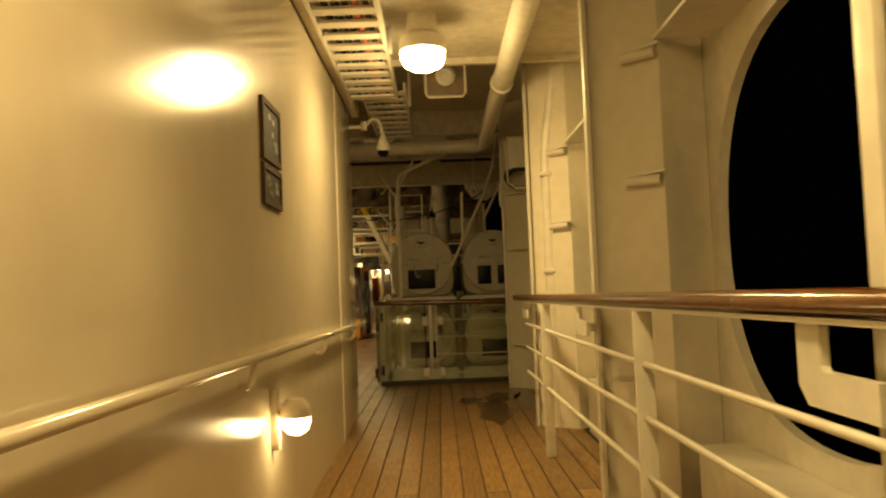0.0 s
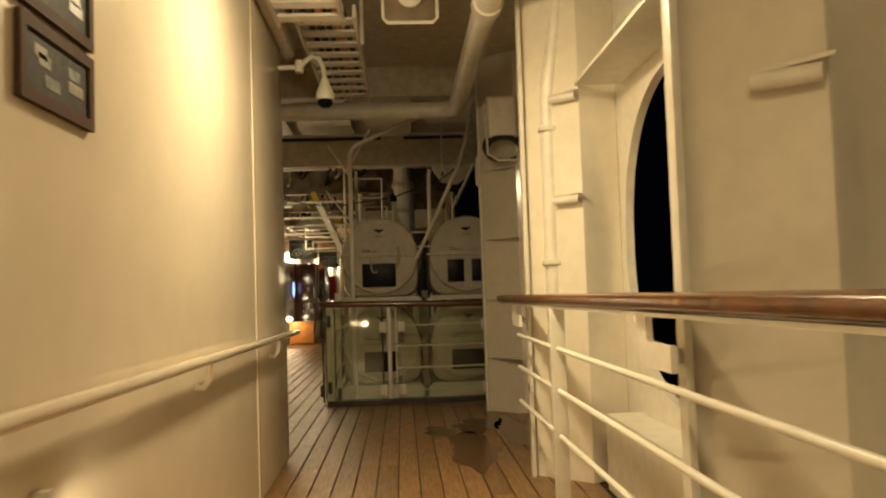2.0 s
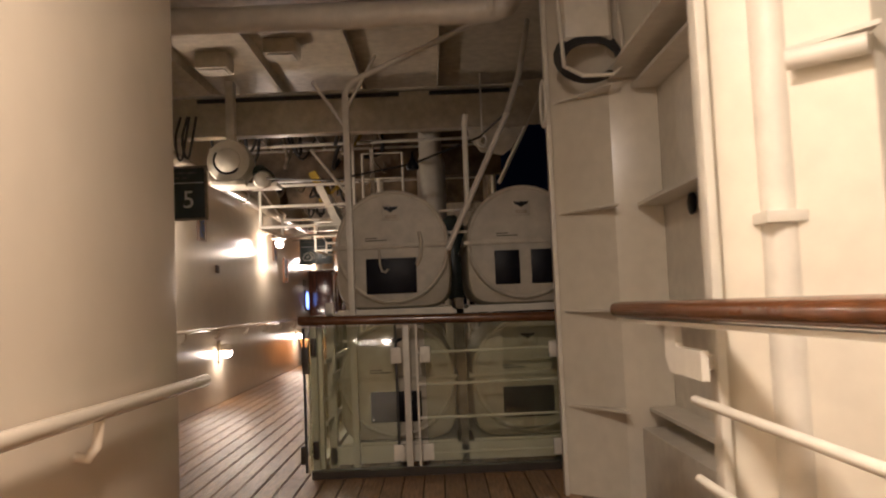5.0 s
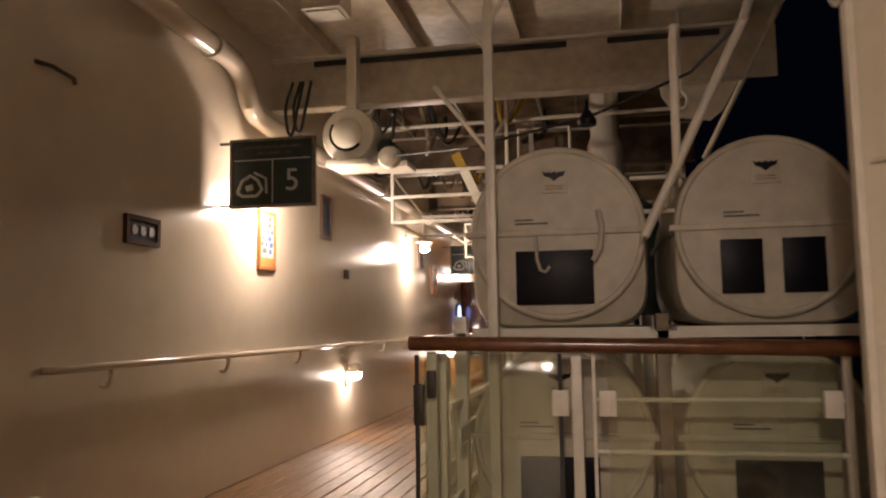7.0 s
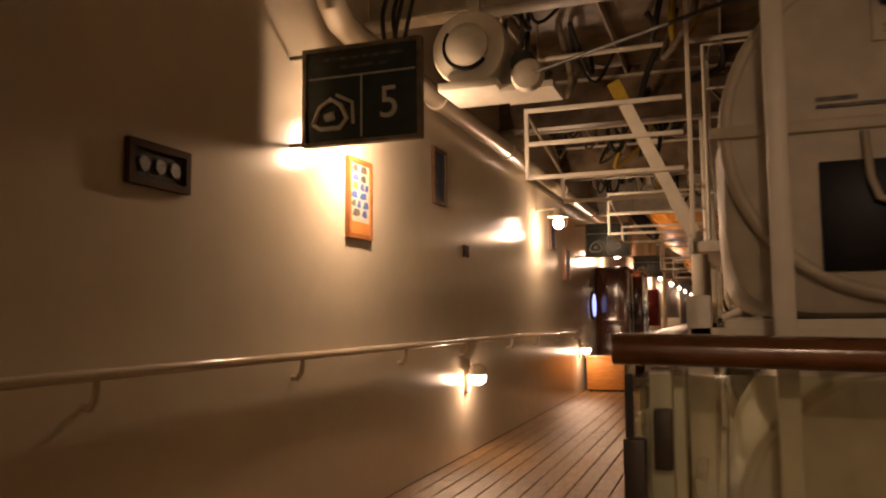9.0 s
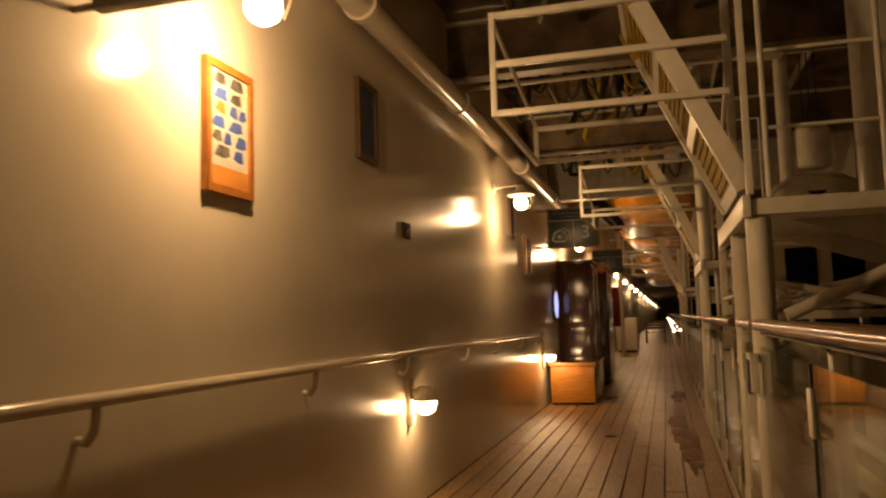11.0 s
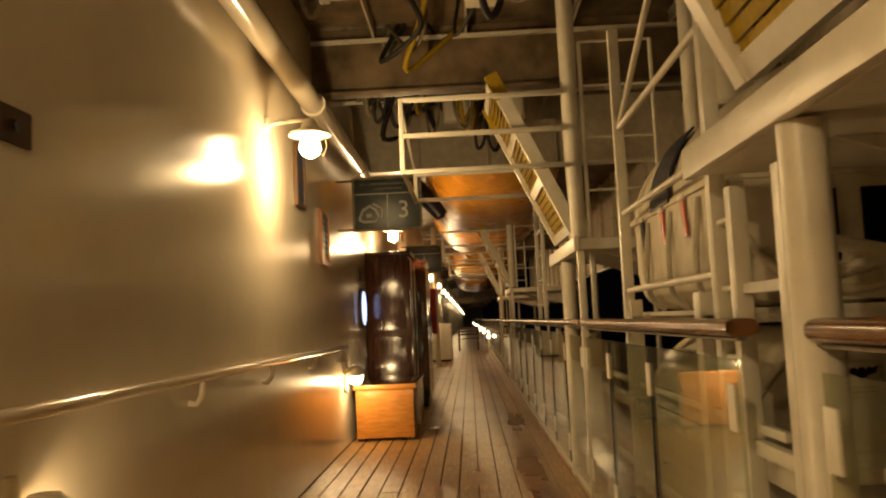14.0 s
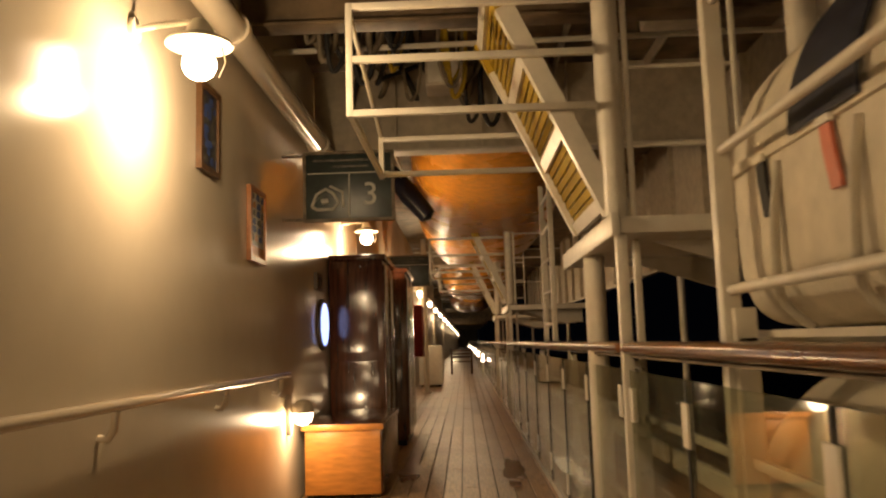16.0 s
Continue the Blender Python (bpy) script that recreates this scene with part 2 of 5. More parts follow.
# ---- large structure ----
structure("wall_inner_first", box(B(), W1 - 0.14, W1, -4.2, 6.57, 0, 3.15), WALL, "glossy cream painted steel deckhouse wall", "wall")
structure("wall_inner_corner", box(B(), W1 - 0.14, W1 - 0.002, 6.578, W1_END, 0, 3.15, 0.03), WALL, "glossy cream corner panel of the deckhouse wall", "wall")
structure("wall_cross", box(B(), W2 - 0.1, W1 - 0.15, 7.58, W1_END - 0.01, 0, 3.5), WALL, "cream cross wall closing the deckhouse corner", "wall")
structure("wall_inner_second", box(B(), W2 - 0.14, W2, 9.86, 24.5, 0, 3.55), WALL, "glossy cream painted wall along the wide promenade", "wall")
structure("wall_inner_entry", box(B(), W2 - 0.14, W2 + 0.02, W1_END, 9.84, 0, 3.55), WALL, "cream painted wall panel beside a hinged door joint", "wall")
structure("wall_inner_far", box(B(), W2 - 0.14, W2 - 0.01, 24.5, 170, 0, 3.55), FARWALL, "long cream deckhouse wall running into the distance", "wall")
structure("wall_back", box(B(), W1 - 0.1, HULL + 0.1, -4.4, -4.2, 0, 3.2), WALL, "plain cream wall closing the passage behind", "wall")
structure("wall_far_end", box(B(), W2 - 0.1, 1.0, 170, 170.2, 0, 3.6), CEIL, "far end wall of the promenade", "wall")
structure("ceiling_passage", box(B(), W1 - 0.1, HULL + 0.08, -4.3, 6.5, 3.13, 3.3), CEIL, "cream painted steel deckhead of the passage", "ceiling")
structure("ceiling_passage_end", box(B(), W2, HULL + 0.08, 6.5, 10.1, 3.5, 3.62), CEIL, "raised steel deckhead with pipes under it", "ceiling")
structure("ceiling_step", box(B(), W1, HULL, 6.44, 6.5, 3.08, 3.5), CEIL, "transverse girder face under the deckhead", "ceiling")
structure("ceiling_promenade", box(B(), W2 - 0.1, 1.42, 10.1, 14.2, 3.56, 3.7), CEIL, "cream steel deckhead over the promenade", "ceiling")
# from y 14.2 on the deckhead base is a much darker brown
structure("ceiling_promenade_far", box(B(), W2 - 0.1, 1.15, 14.2, 170, 3.56, 3.7), DECKHEAD, "dark brown stained steel deckhead over the promenade", "ceiling")
structure("ground_deck_under", box(B(), W2 - 0.1, HULL + 0.1, -4.3, 170, -0.12, -0.012), CAULK, "black caulked deck base under teak planks", "floor")
structure("water", box(B(), -400, 600, -300, 800, -14.2, -14), SEA, "black night sea far below the deck", "water")


def plate_with_oval(bm, x0, x1, y0, y1, z0, z1, cy, cz, ry, rz, n=56):
    """Shell plate with a real oval opening; x0 the inner face, x1 the outer."""
    rims = {}
    for x in (x0, x1):
        inner, outer = [], []
        for k in range(n):
            a = 2 * math.pi * k / n
            c, s = math.cos(a), math.sin(a)
            e = 0.86
            oy, oz = cy + ry * math.copysign(abs(c) ** e, c), cz + rz * math.copysign(abs(s) ** e, s)
            fy = ((y1 - cy) / c if c > 0 else (y0 - cy) / c) if abs(c) > 1e-6 else 1e9
            fz = ((z1 - cz) / s if s > 0 else (z0 - cz) / s) if abs(s) > 1e-6 else 1e9
            f = min(fy, fz)
            inner.append(bm.verts.new((x, oy, oz)))
            outer.append(bm.verts.new((x, cy + f * c, cz + f * s)))
        rims[x] = (inner, outer)
        for k in range(n):
            bm.faces.new((inner[k], inner[(k + 1) % n], outer[(k + 1) % n], outer[k]))
    for k in range(n):
        for i in (0, 1):
            bm.faces.new((rims[x0][i][k], rims[x0][i][(k + 1) % n], rims[x1][i][(k + 1) % n], rims[x1][i][k]))
    return bm


for i, y in enumerate(FRAME_Y[:-1]):
    y1 = FRAME_Y[i + 1]
    if i == 4:
        bm = box(B(), HULL, HULL + 0.05, y, y1 + 0.15, 0, 3.2)
    else:
        bm = plate_with_oval(B(), HULL, HULL + 0.05, y, y1, 0, 3.2, y1 - 1.24, 1.45, 1.0, 0.90)
    structure("wall_shell_plating", bm, WHITE, "white painted shell plating with a large oval opening" if i != 4 else "white painted shell plating, closed bay", "wall")
    bm = B()
    box(bm, 1.20, HULL - 0.002, y + 0.08, y1 - 0.42, 0.40, 0.44)
    box(bm, 1.20, 1.22, y + 0.08, y1 - 0.42, 0.0, 0.40)
    structure("trim_lower_ledge", bm, WHITE, "white steel ledge along the foot of the plating", "ledge")
    bm = box(B(), 1.12, HULL - 0.002, y + 0.08, y1 - 0.30, 2.43, 2.45)
    structure("trim_upper_stringer", bm, WHITE, "white steel stringer above the oval opening", "stringer")
structure("wall_shell_upper", box(B(), HULL, HULL + 0.05, 6.5, 9.9, 3.2, 3.5), WHITE, "white painted shell plating above the frames", "wall")
for y in FRAME_Y:
    column = thing("frame_column", (1.1, y, 0), "white painted deep steel frame column with knee brackets", "column", "ship side frames")
    if y == 9.75:
        outline = [(0.84, y), (1.15, y - 0.27), (HULL - 0.003, y - 0.33), (HULL - 0.003, y + 0.06), (0.84, y + 0.06)]
    else:
        outline = [(0.84, y), (1.15, y - 0.27), (1.165, y - 0.268), (1.36, y - 0.16), (HULL - 0.003, y - 0.14), (HULL - 0.003, y + 0.06), (0.84, y + 0.06)]
    part("web", prism(B(), outline, 0, 3.12 if y < 6.5 else 3.498), GLOSSWHITE, column)
    part("flange", box(B(), 0.812, 0.838, y - 0.055, y + 0.01, 0, 3.12 if y < 6.5 else 3.498, 0.004), WHITE, column)
    if y == 9.75:
        brackets = [(z, (0.86, y - 0.035), (1.14, y - 0.29), (1.13, y - 0.46)) for z in (0.52, 1.08, 1.67, 2.35)]
    else:
        brackets = [(z, (1.0, y - 0.155), (1.14, y - 0.285), (1.13, y - 0.345)) for z in (1.76, 2.40)]
    for z, p0, p1, p2 in brackets:
        bm = B()
        vs = [bm.verts.new((p[0], p[1], h)) for h in (z, z + 0.012) for p in (p0, p1, p2)]
        for f in ((0, 2, 1), (3, 4, 5), (0, 1, 4, 3), (1, 2, 5, 4), (2, 0, 3, 5)):
            bm.faces.new([vs[k] for k in f])
        part("knee_bracket", bm, WHITE, column)
        if y != 9.75:
            part("pipe_stub", tube(B(), (0.985, y - 0.185, z - 0.03), (1.125, y - 0.30, z - 0.03), 0.026), WHITE, column, "white painted pipe stub")
    if y == 9.75:
        for z in (0.52, 1.08, 1.67, 2.35):
            part("stringer", box(B(), 1.26, HULL - 0.004, 7.35, y - 0.36, z, z + 0.02), WHITE, column)
        part("scupper", lathe(B(), [(0.001, 0), (0.055, 0), (0.06, 0.012), (0.04, 0.02)], pose(HULL - 0.005, 8.9, 1.62, 0, -90, 0), 18), BLACK, column, "small dark vent hole")

# ---- passage: rail, lamps, pipes ----


def wood_section(bm, p, q, w=0.10, h=0.065):
    """A rounded wooden rail from p to q, top at the given height."""
    p, q = Vector(p), Vector(q)
    d = (q - p).normalized()
    s = d.cross(Vector((0, 0, 1))).normalized()
    prof = []
    for k in range(20):
        c, t = math.cos(2 * math.pi * (k + 0.5) / 20), math.sin(2 * math.pi * (k + 0.5) / 20)
        prof.append((w / 2 * math.copysign(abs(c) ** 0.75, c), -h * 0.55 + h * 0.55 * math.copysign(abs(t) ** 0.75, t)))
    return loft(bm, [[e + s * a + Vector((0, 0, b)) for a, b in prof] for e in (p, q)])


rail1 = thing("side_railing", (0.757, 2, 0), "white steel railing with varnished wooden handrail", "railing")
part("handrail", wood_section(B(), (0.757, -4.1, 1.23), (0.757, 7.75, 1.148), 0.085, 0.048), VARNISH, rail1, "varnished wooden handrail")
part("capping_bar", loft(B(), [[(0.757 + a, y, 1.2025 - 0.00692 * y - 0.058 + b) for a, b in ((-0.026, 0), (0.026, 0), (0.026, -0.012), (-0.026, -0.012))] for y in (-4.1, 7.72)]), WHITE, rail1)
for z in (0.915, 0.715, 0.50):
    part("rail_bar", tube(B(), (0.757, -4.1, z + 0.025), (0.757, 6.99, z - 0.02), 0.012, 10), WHITE, rail1)
for y in (-2.48, 0.25, 2.98, 5.71):
    part("post", box(B(), 0.722, 0.792, y - 0.014, y + 0.014, 0, 1.13 - 0.00692 * y, 0.003), WHITE, rail1)
for y in FRAME_Y[1:5]:
    bm = B()
    profile = [(-0.11, 0.95), (0.16, 0.95), (0.20, 0.99), (0.20, 1.132 - 0.00692 * y), (0.10, 1.132 - 0.00692 * y), (0.10, 1.035), (0.09, 1.025), (-0.11, 1.025)]
    loft(bm, [[(x, y + a, c) for a, c in profile] for x in (0.752, 0.772)])
    box(bm, 0.773, 0.811, y - 0.04, y, 0.97, 1.01, 0.003)
    part("end_bracket", bm, WHITE, rail1)

front = thing("front_railing", (0, 10.42, 0), "glass panelled railing with varnished wooden handrail", "railing")
FY = 10.42
part("handrail", wood_section(B(), (-0.86, FY, 1.115), (0.99, FY, 1.075), 0.11, 0.06), VARNISH, front, "varnished wooden handrail")
for x, w in ((-0.77, 0.045), (-0.13, 0.045), (0.96, 0.03)):
    part("post", box(B(), x - w / 2, x + w / 2, FY + 0.02, FY + 0.07, 0, 1.04, 0.004), WHITE, front)
part("post", box(B(), -0.065, -0.05, FY + 0.01, FY + 0.06, 0, 1.04), WHITE, front)
for z in (0.83, 0.61, 0.38, 0.14):
    part("rail_bar", tube(B(), (-0.05, FY + 0.04, z), (0.95, FY + 0.04, z), 0.011, 8), WHITE, front)
for x0, x1 in ((-0.82, -0.19), (0.0, 0.91)):
    pane = part("glass_pane", box(B(), x0, x1, FY - 0.012, FY - 0.002, 0.05, 1.03), CLEAR, front, "clear greenish safety glass pane")
    pane.visible_shadow = False
for x, z in ((-0.0, 0.82), (0.89, 0.82), (0.0, 0.16), (0.89, 0.16), (-0.2, 0.82), (-0.2, 0.16)):
    part("clamp", box(B(), x - 0.036, x + 0.036, FY - 0.025, FY + 0.03, z - 0.055, z + 0.055, 0.007), WHITE, front, "white glass clamp with two bolts")
part("toe_plate", box(B(), -0.8, 0.97, FY + 0.0, FY + 0.05, 0, 0.06), DARKMETAL, front)
for x, z0 in ((-0.832, 0.05), (-0.20, 0.10)):
    part("edge_strip", box(B(), x - 0.008, x + 0.008, FY - 0.016, FY + 0.004, z0, 1.03), RUBBER, front, "black rubber edge strip")
for x, z in ((-0.765, 0.90), (-0.765, 0.20), (-0.85, 0.17)):
    part("hinge_clip", box(B(), x - 0.018, x + 0.018, FY - 0.03, FY + 0.01, z - 0.06, z + 0.06, 0.004), DARKMETAL, front, "dark metal hinge clip")
part("latch", box(B(), -0.845, -0.80, FY - 0.03, FY + 0.02, 0.72, 0.90, 0.006), DARKMETAL, front, "dark gate latch")


def wall_handrail(x, y0, y1, ys, za, zb):
    z = (za + zb) / 2
    rail = thing("wall_handrail", (x + 0.06, (y0 + y1) / 2, z), "cream painted tubular handrail on curved wall brackets", "handrail", "wall handrails")
    part("bar", pipe(B(), [(x + 0.005, y0 - 0.03, za), (x + 0.045, y0, za), (x + 0.065, y0 + 0.05, za), (x + 0.065, y1 - 0.05, zb), (x + 0.05, y1, zb)], 0.021, 14), WALL, rail)
    for y in ys:
        z = za + (zb - za) * (y - y0) / (y1 - y0)
        pts = [(x + 0.003, y, z - 0.11), (x + 0.035, y, z - 0.115), (x + 0.058, y, z - 0.085), (x + 0.065, y, z - 0.02)]
        bk = part("bracket", pipe(B(), pts, 0.014, 8), WALL, rail)
        part("rose", tube(B(), (x, y, z - 0.11), (x + 0.008, y, z - 0.11), 0.028, 14), WALL, bk)


wall_handrail(W1, -4.0, 7.9, (-2.6, -0.6, 1.3, 3.2, 5.2, 6.95), 1.04, 0.925)
wall_handrail(W2, 10.45, 20.45, (10.9, 12.3, 13.7, 15.0, 16.5, 17.7, 19.0, 20.2), 0.965, 0.94)


HOOD = material("hood_paint", (0.62, 0.54, 0.41), 0.22, vary=0.1)


def sconce(x, y, z, lit):
    lamp = thing("wall_sconce", (x, y, z), "cream half-dome wall sconce, lit, shining down the wall", "wall lamp", "low wall sconces")
    cx = x + 0.115
    part("hood", lathe(B(), [(0.012, 0.095), (0.040, 0.090), (0.064, 0.066), (0.075, 0.030), (0.077, 0.004), (0.072, 0.003)], pose(cx, y, z), 24), HOOD, lamp, "cream painted hood")
    bowl = part("glass", lathe(B(), [(0.070, 0.002), (0.069, -0.025), (0.058, -0.058), (0.030, -0.080), (0.004, -0.085)], pose(cx, y, z), 24), GLOW_LOW, lamp, "glowing frosted glass")
    bowl.visible_shadow = False
    bm = B()
    loft(bm, [[(x + 0.001 + d, y + w * c, z + 0.0 + h) for c, h in ((-0.55, -0.15), (0.55, -0.15), (1.0, -0.125), (1.0, 0.10), (0.6, 0.135), (-0.6, 0.135), (-1.0, 0.10), (-1.0, -0.125))] for d, w in ((0.0, 0.034), (0.026, 0.032), (0.036, 0.024))])
    part("back_plate", bm, HOOD, lamp)
    part("neck", tube(B(), (x + 0.03, y, z + 0.05), (cx - 0.05, y, z + 0.05), 0.02, 12), HOOD, lamp)
    bulb_light(cx, y, z - 0.035, lit, 0.03)


sconce(W1, 3.81, 0.64, 6)
sconce(W2, 15.15, 0.66, 11)
sconce(W2, 20.62, 0.66, 16)

# ceiling dome lamps of the passage
# the lamp at y 0.9 is unseen, added to brighten the frame columns
for y in (0.9, 5.4):
    dome = thing("ceiling_dome_lamp", (-0.05, y, 3.13), "round opal ceiling lamp, lit, in a white metal ring", "ceiling lamp", "passage ceiling lamps")
    part("base_ring", lathe(B(), [(0.10, 3.13), (0.11, 3.0), (0.15, 2.97), (0.165, 2.93), (0.16, 2.87)], pose(-0.05, y, 0), 32), WHITE, dome)
    part("opal_glass", lathe(B(), [(0.158, 2.868), (0.155, 2.82), (0.13, 2.77), (0.07, 2.742), (0.01, 2.738)], pose(-0.05, y, 0), 32), GLOW, dome, "glowing opal glass")
    ceiling_light(-0.05, y, 2.73, 52 if y > 2 else 44, 0.26)
    bulb_light(-0.05, y, 2.66, 34 if y > 2 else 26, 0.10)

speaker = thing("loudspeaker", (0.13, 7.1, 3.15), "round white loudspeaker on a square framed bracket", "loudspeaker")
bm = pipe(B(), [(0.13 + dx, 7.1, 3.15 + dz) for dx, dz in ((-0.15, -0.18), (0.15, -0.18), (0.18, -0.15), (0.18, 0.15), (0.15, 0.18), (-0.15, 0.18), (-0.18, 0.15), (-0.18, -0.15), (-0.15, -0.18))], 0.012, 8)
part("frame", bm, WHITE, speaker)
part("plate", box(B(), -0.04, 0.30, 7.12, 7.14, 2.98, 3.32, 0.01), DECKHEAD, speaker, "dark backing plate")
part("horn", lathe(B(), [(0.03, -0.06), (0.055, 0.0), (0.085, 0.02), (0.09, 0.05), (0.06, 0.075), (0.03, 0.06), (0.02, 0.075)], pose(0.13, 7.1, 3.15, 90, 0, 0), 24), WHITE, speaker)
part("hanger", box(B(), 0.11, 0.15, 7.10, 7.16, 3.30, 3.5), WHITE, speaker)


def cable_tray(x0, x1, y0, y1, z, step):
    tray = thing("cable_tray", ((x0 + x1) / 2, (y0 + y1) / 2, z), "white ladder cable tray with dark cables hung under the deckhead", "cable tray", "cable trays")
    for x in (x0, x1):
        part("side_rail", box(B(), x - 0.012, x + 0.012, y0, y1, z, z + 0.09, 0.003), WHITE, tray)
    n = int((y1 - y0) / step)
    for i in range(n):
        y = y0 + (i + 0.5) * step
        part("rung", box(B(), x0 + 0.014, x1 - 0.014, y - 0.055, y + 0.055, z + 0.01, z + 0.03), WHITE, tray)
    for k, x in enumerate(np.linspace(x0 + 0.08, x1 - 0.08, 5)):
        part("cable", pipe(B(), [(x, y0, z + 0.055), (x + 0.02, (y0 + y1) / 2, z + 0.06), (x, y1, z + 0.055)], 0.02 + 0.006 * (k % 2), 8), RUBBER if k != 3 else REFLECTIVE, tray, "dark cable")
    for y in np.arange(y0 + 0.6, y1, 1.8):
        part("hanger", box(B(), x1 + 0.014, x1 + 0.04, y - 0.02, y + 0.02, z, z + 0.4), WHITE, tray)


cable_tray(-0.72, -0.31, -4.0, 7.05, 2.93, 0.24)
cable_tray(-0.66, -0.25, 7.3, 9.7, 3.08, 0.26)

duct = thing("wall_duct", (-0.76, 2, 3.06), "painted steel edge duct along the top of the wall", "duct")
part("body", box(B(), W1 + 0.002, -0.735, -4.15, 7.9, 2.985, 3.148, 0.02), CEIL, duct)

big = thing("deckhead_pipe", (0.62, 3, 3.0), "thick white painted pipe with a bolted collar", "pipe")
part("pipe", pipe(B(), [(0.62, -4.1, 3.02), (0.62, 9.62, 3.02), (0.60, 9.78, 3.02), (0.52, 9.86, 3.02), (0.40, 9.88, 3.02), (-2.6, 9.88, 3.02)], 0.085, 16), WHITE, big)
for y in (-1.2, 2.2, 6.9):
    part("collar", tube(B(), (0.62, y - 0.05, 3.02), (0.62, y + 0.05, 3.02), 0.102, 18), WHITE, big)
small = thing("drain_pipe", (0.99, 7.04, 0), "white painted vertical drain pipe with clamps", "pipe")
part("pipe", pipe(B(), [(0.99, 6.93, 0), (0.99, 6.93, 2.36), (0.995, 6.92, 2.44), (1.075, 6.87, 3.0), (1.085, 6.87, 3.12)], 0.055, 14), WHITE, small)
for z in (1.35, 2.2):
    part("clamp", box(B(), 0.92, 1.06, 6.86, 7.0, z - 0.015, z + 0.015, 0.004), WHITE, small)

cctv = thing("security_camera", (W1, 7.3, 2.55), "white dome security camera on a curved wall arm", "camera")
cy0 = 7.62
part("arm", pipe(B(), [(W1, cy0, 2.830), (W1 + 0.16, cy0, 2.835), (W1 + 0.19, cy0, 2.870), (W1 + 0.24, cy0, 2.910), (W1 + 0.29, cy0, 2.890), (W1 + 0.32, cy0, 2.830), (W1 + 0.33, cy0, 2.730)], 0.018, 10), WHITE, cctv)
part("joint", tube(B(), (W1 + 0.15, cy0, 2.795), (W1 + 0.15, cy0, 2.880), 0.03, 12), WHITE, cctv)
part("housing", lathe(B(), [(0.025, 2.750), (0.035, 2.710), (0.062, 2.650), (0.070, 2.610), (0.066, 2.590)], pose(W1 + 0.33, cy0, 0), 20), WHITE, cctv)
part("dome", lathe(B(), [(0.05, 2.588), (0.055, 2.560), (0.03, 2.535), (0.004, 2.530)], pose(W1 + 0.33, cy0, 0), 18), BLACK, cctv, "dark smoked dome")


def framed(name, x, y0, y1, z0, z1, frame_mat, back_mat, label, category, group="", t=0.03):
    ob = thing(name, (x, (y0 + y1) / 2, z0), label, category, group)
    fw = 0.03
    bm = B()
    for a in ((y0, y0 + fw, z0, z1), (y1 - fw, y1, z0, z1), (y0 + fw, y1 - fw, z0, z0 + fw), (y0 + fw, y1 - fw, z1 - fw, z1)):
        box(bm, x + 0.001, x + t, *a)
    part("frame", bm, frame_mat, ob)
    part("sheet", box(B(), x + 0.001, x + t * 0.6, y0 + fw, y1 - fw, z0 + fw, z1 - fw), back_mat, ob)
    return ob


GREYPLATE = material("grey_notice", (0.11, 0.105, 0.09), 0.45, vary=0.4, grain=30)
for z0, z1 in ((1.88, 2.18), (1.66, 1.86)):
    pl = framed("notice_frame", W1, 3.72, 4.14, z0, z1, MATTEBROWN, MATTEDARK, "small dark framed notice on the cream wall", "notice", "framed notices", 0.018)
    rng = random.Random(int(z0 * 100))
    for k in range(5):
        yy, zz = rng.uniform(3.78, 4.0), rng.uniform(z0 + 0.05, z1 - 0.07)
        part("print_bar", box(B(), W1 + 0.0105, W1 + 0.012, yy, yy + rng.uniform(0.04, 0.1), zz, zz + 0.03), GREYPLATE if k % 2 else STEEL_DARK, pl)

# wall seam cover strip
structure("trim_wall_seam", box(B(), W1 - 0.002, W1 + 0.006, 6.560, 6.590, 0, 2.98, 0.002), WALL, "thin welded seam strip on the wall", "trim")

# ---- raft canisters ----


COVER = material("canvas_cover", (0.66, 0.60, 0.47), 0.6, vary=0.08, bump=0.9, bump_scale=5, stain=(0.45, 0.38, 0.27))


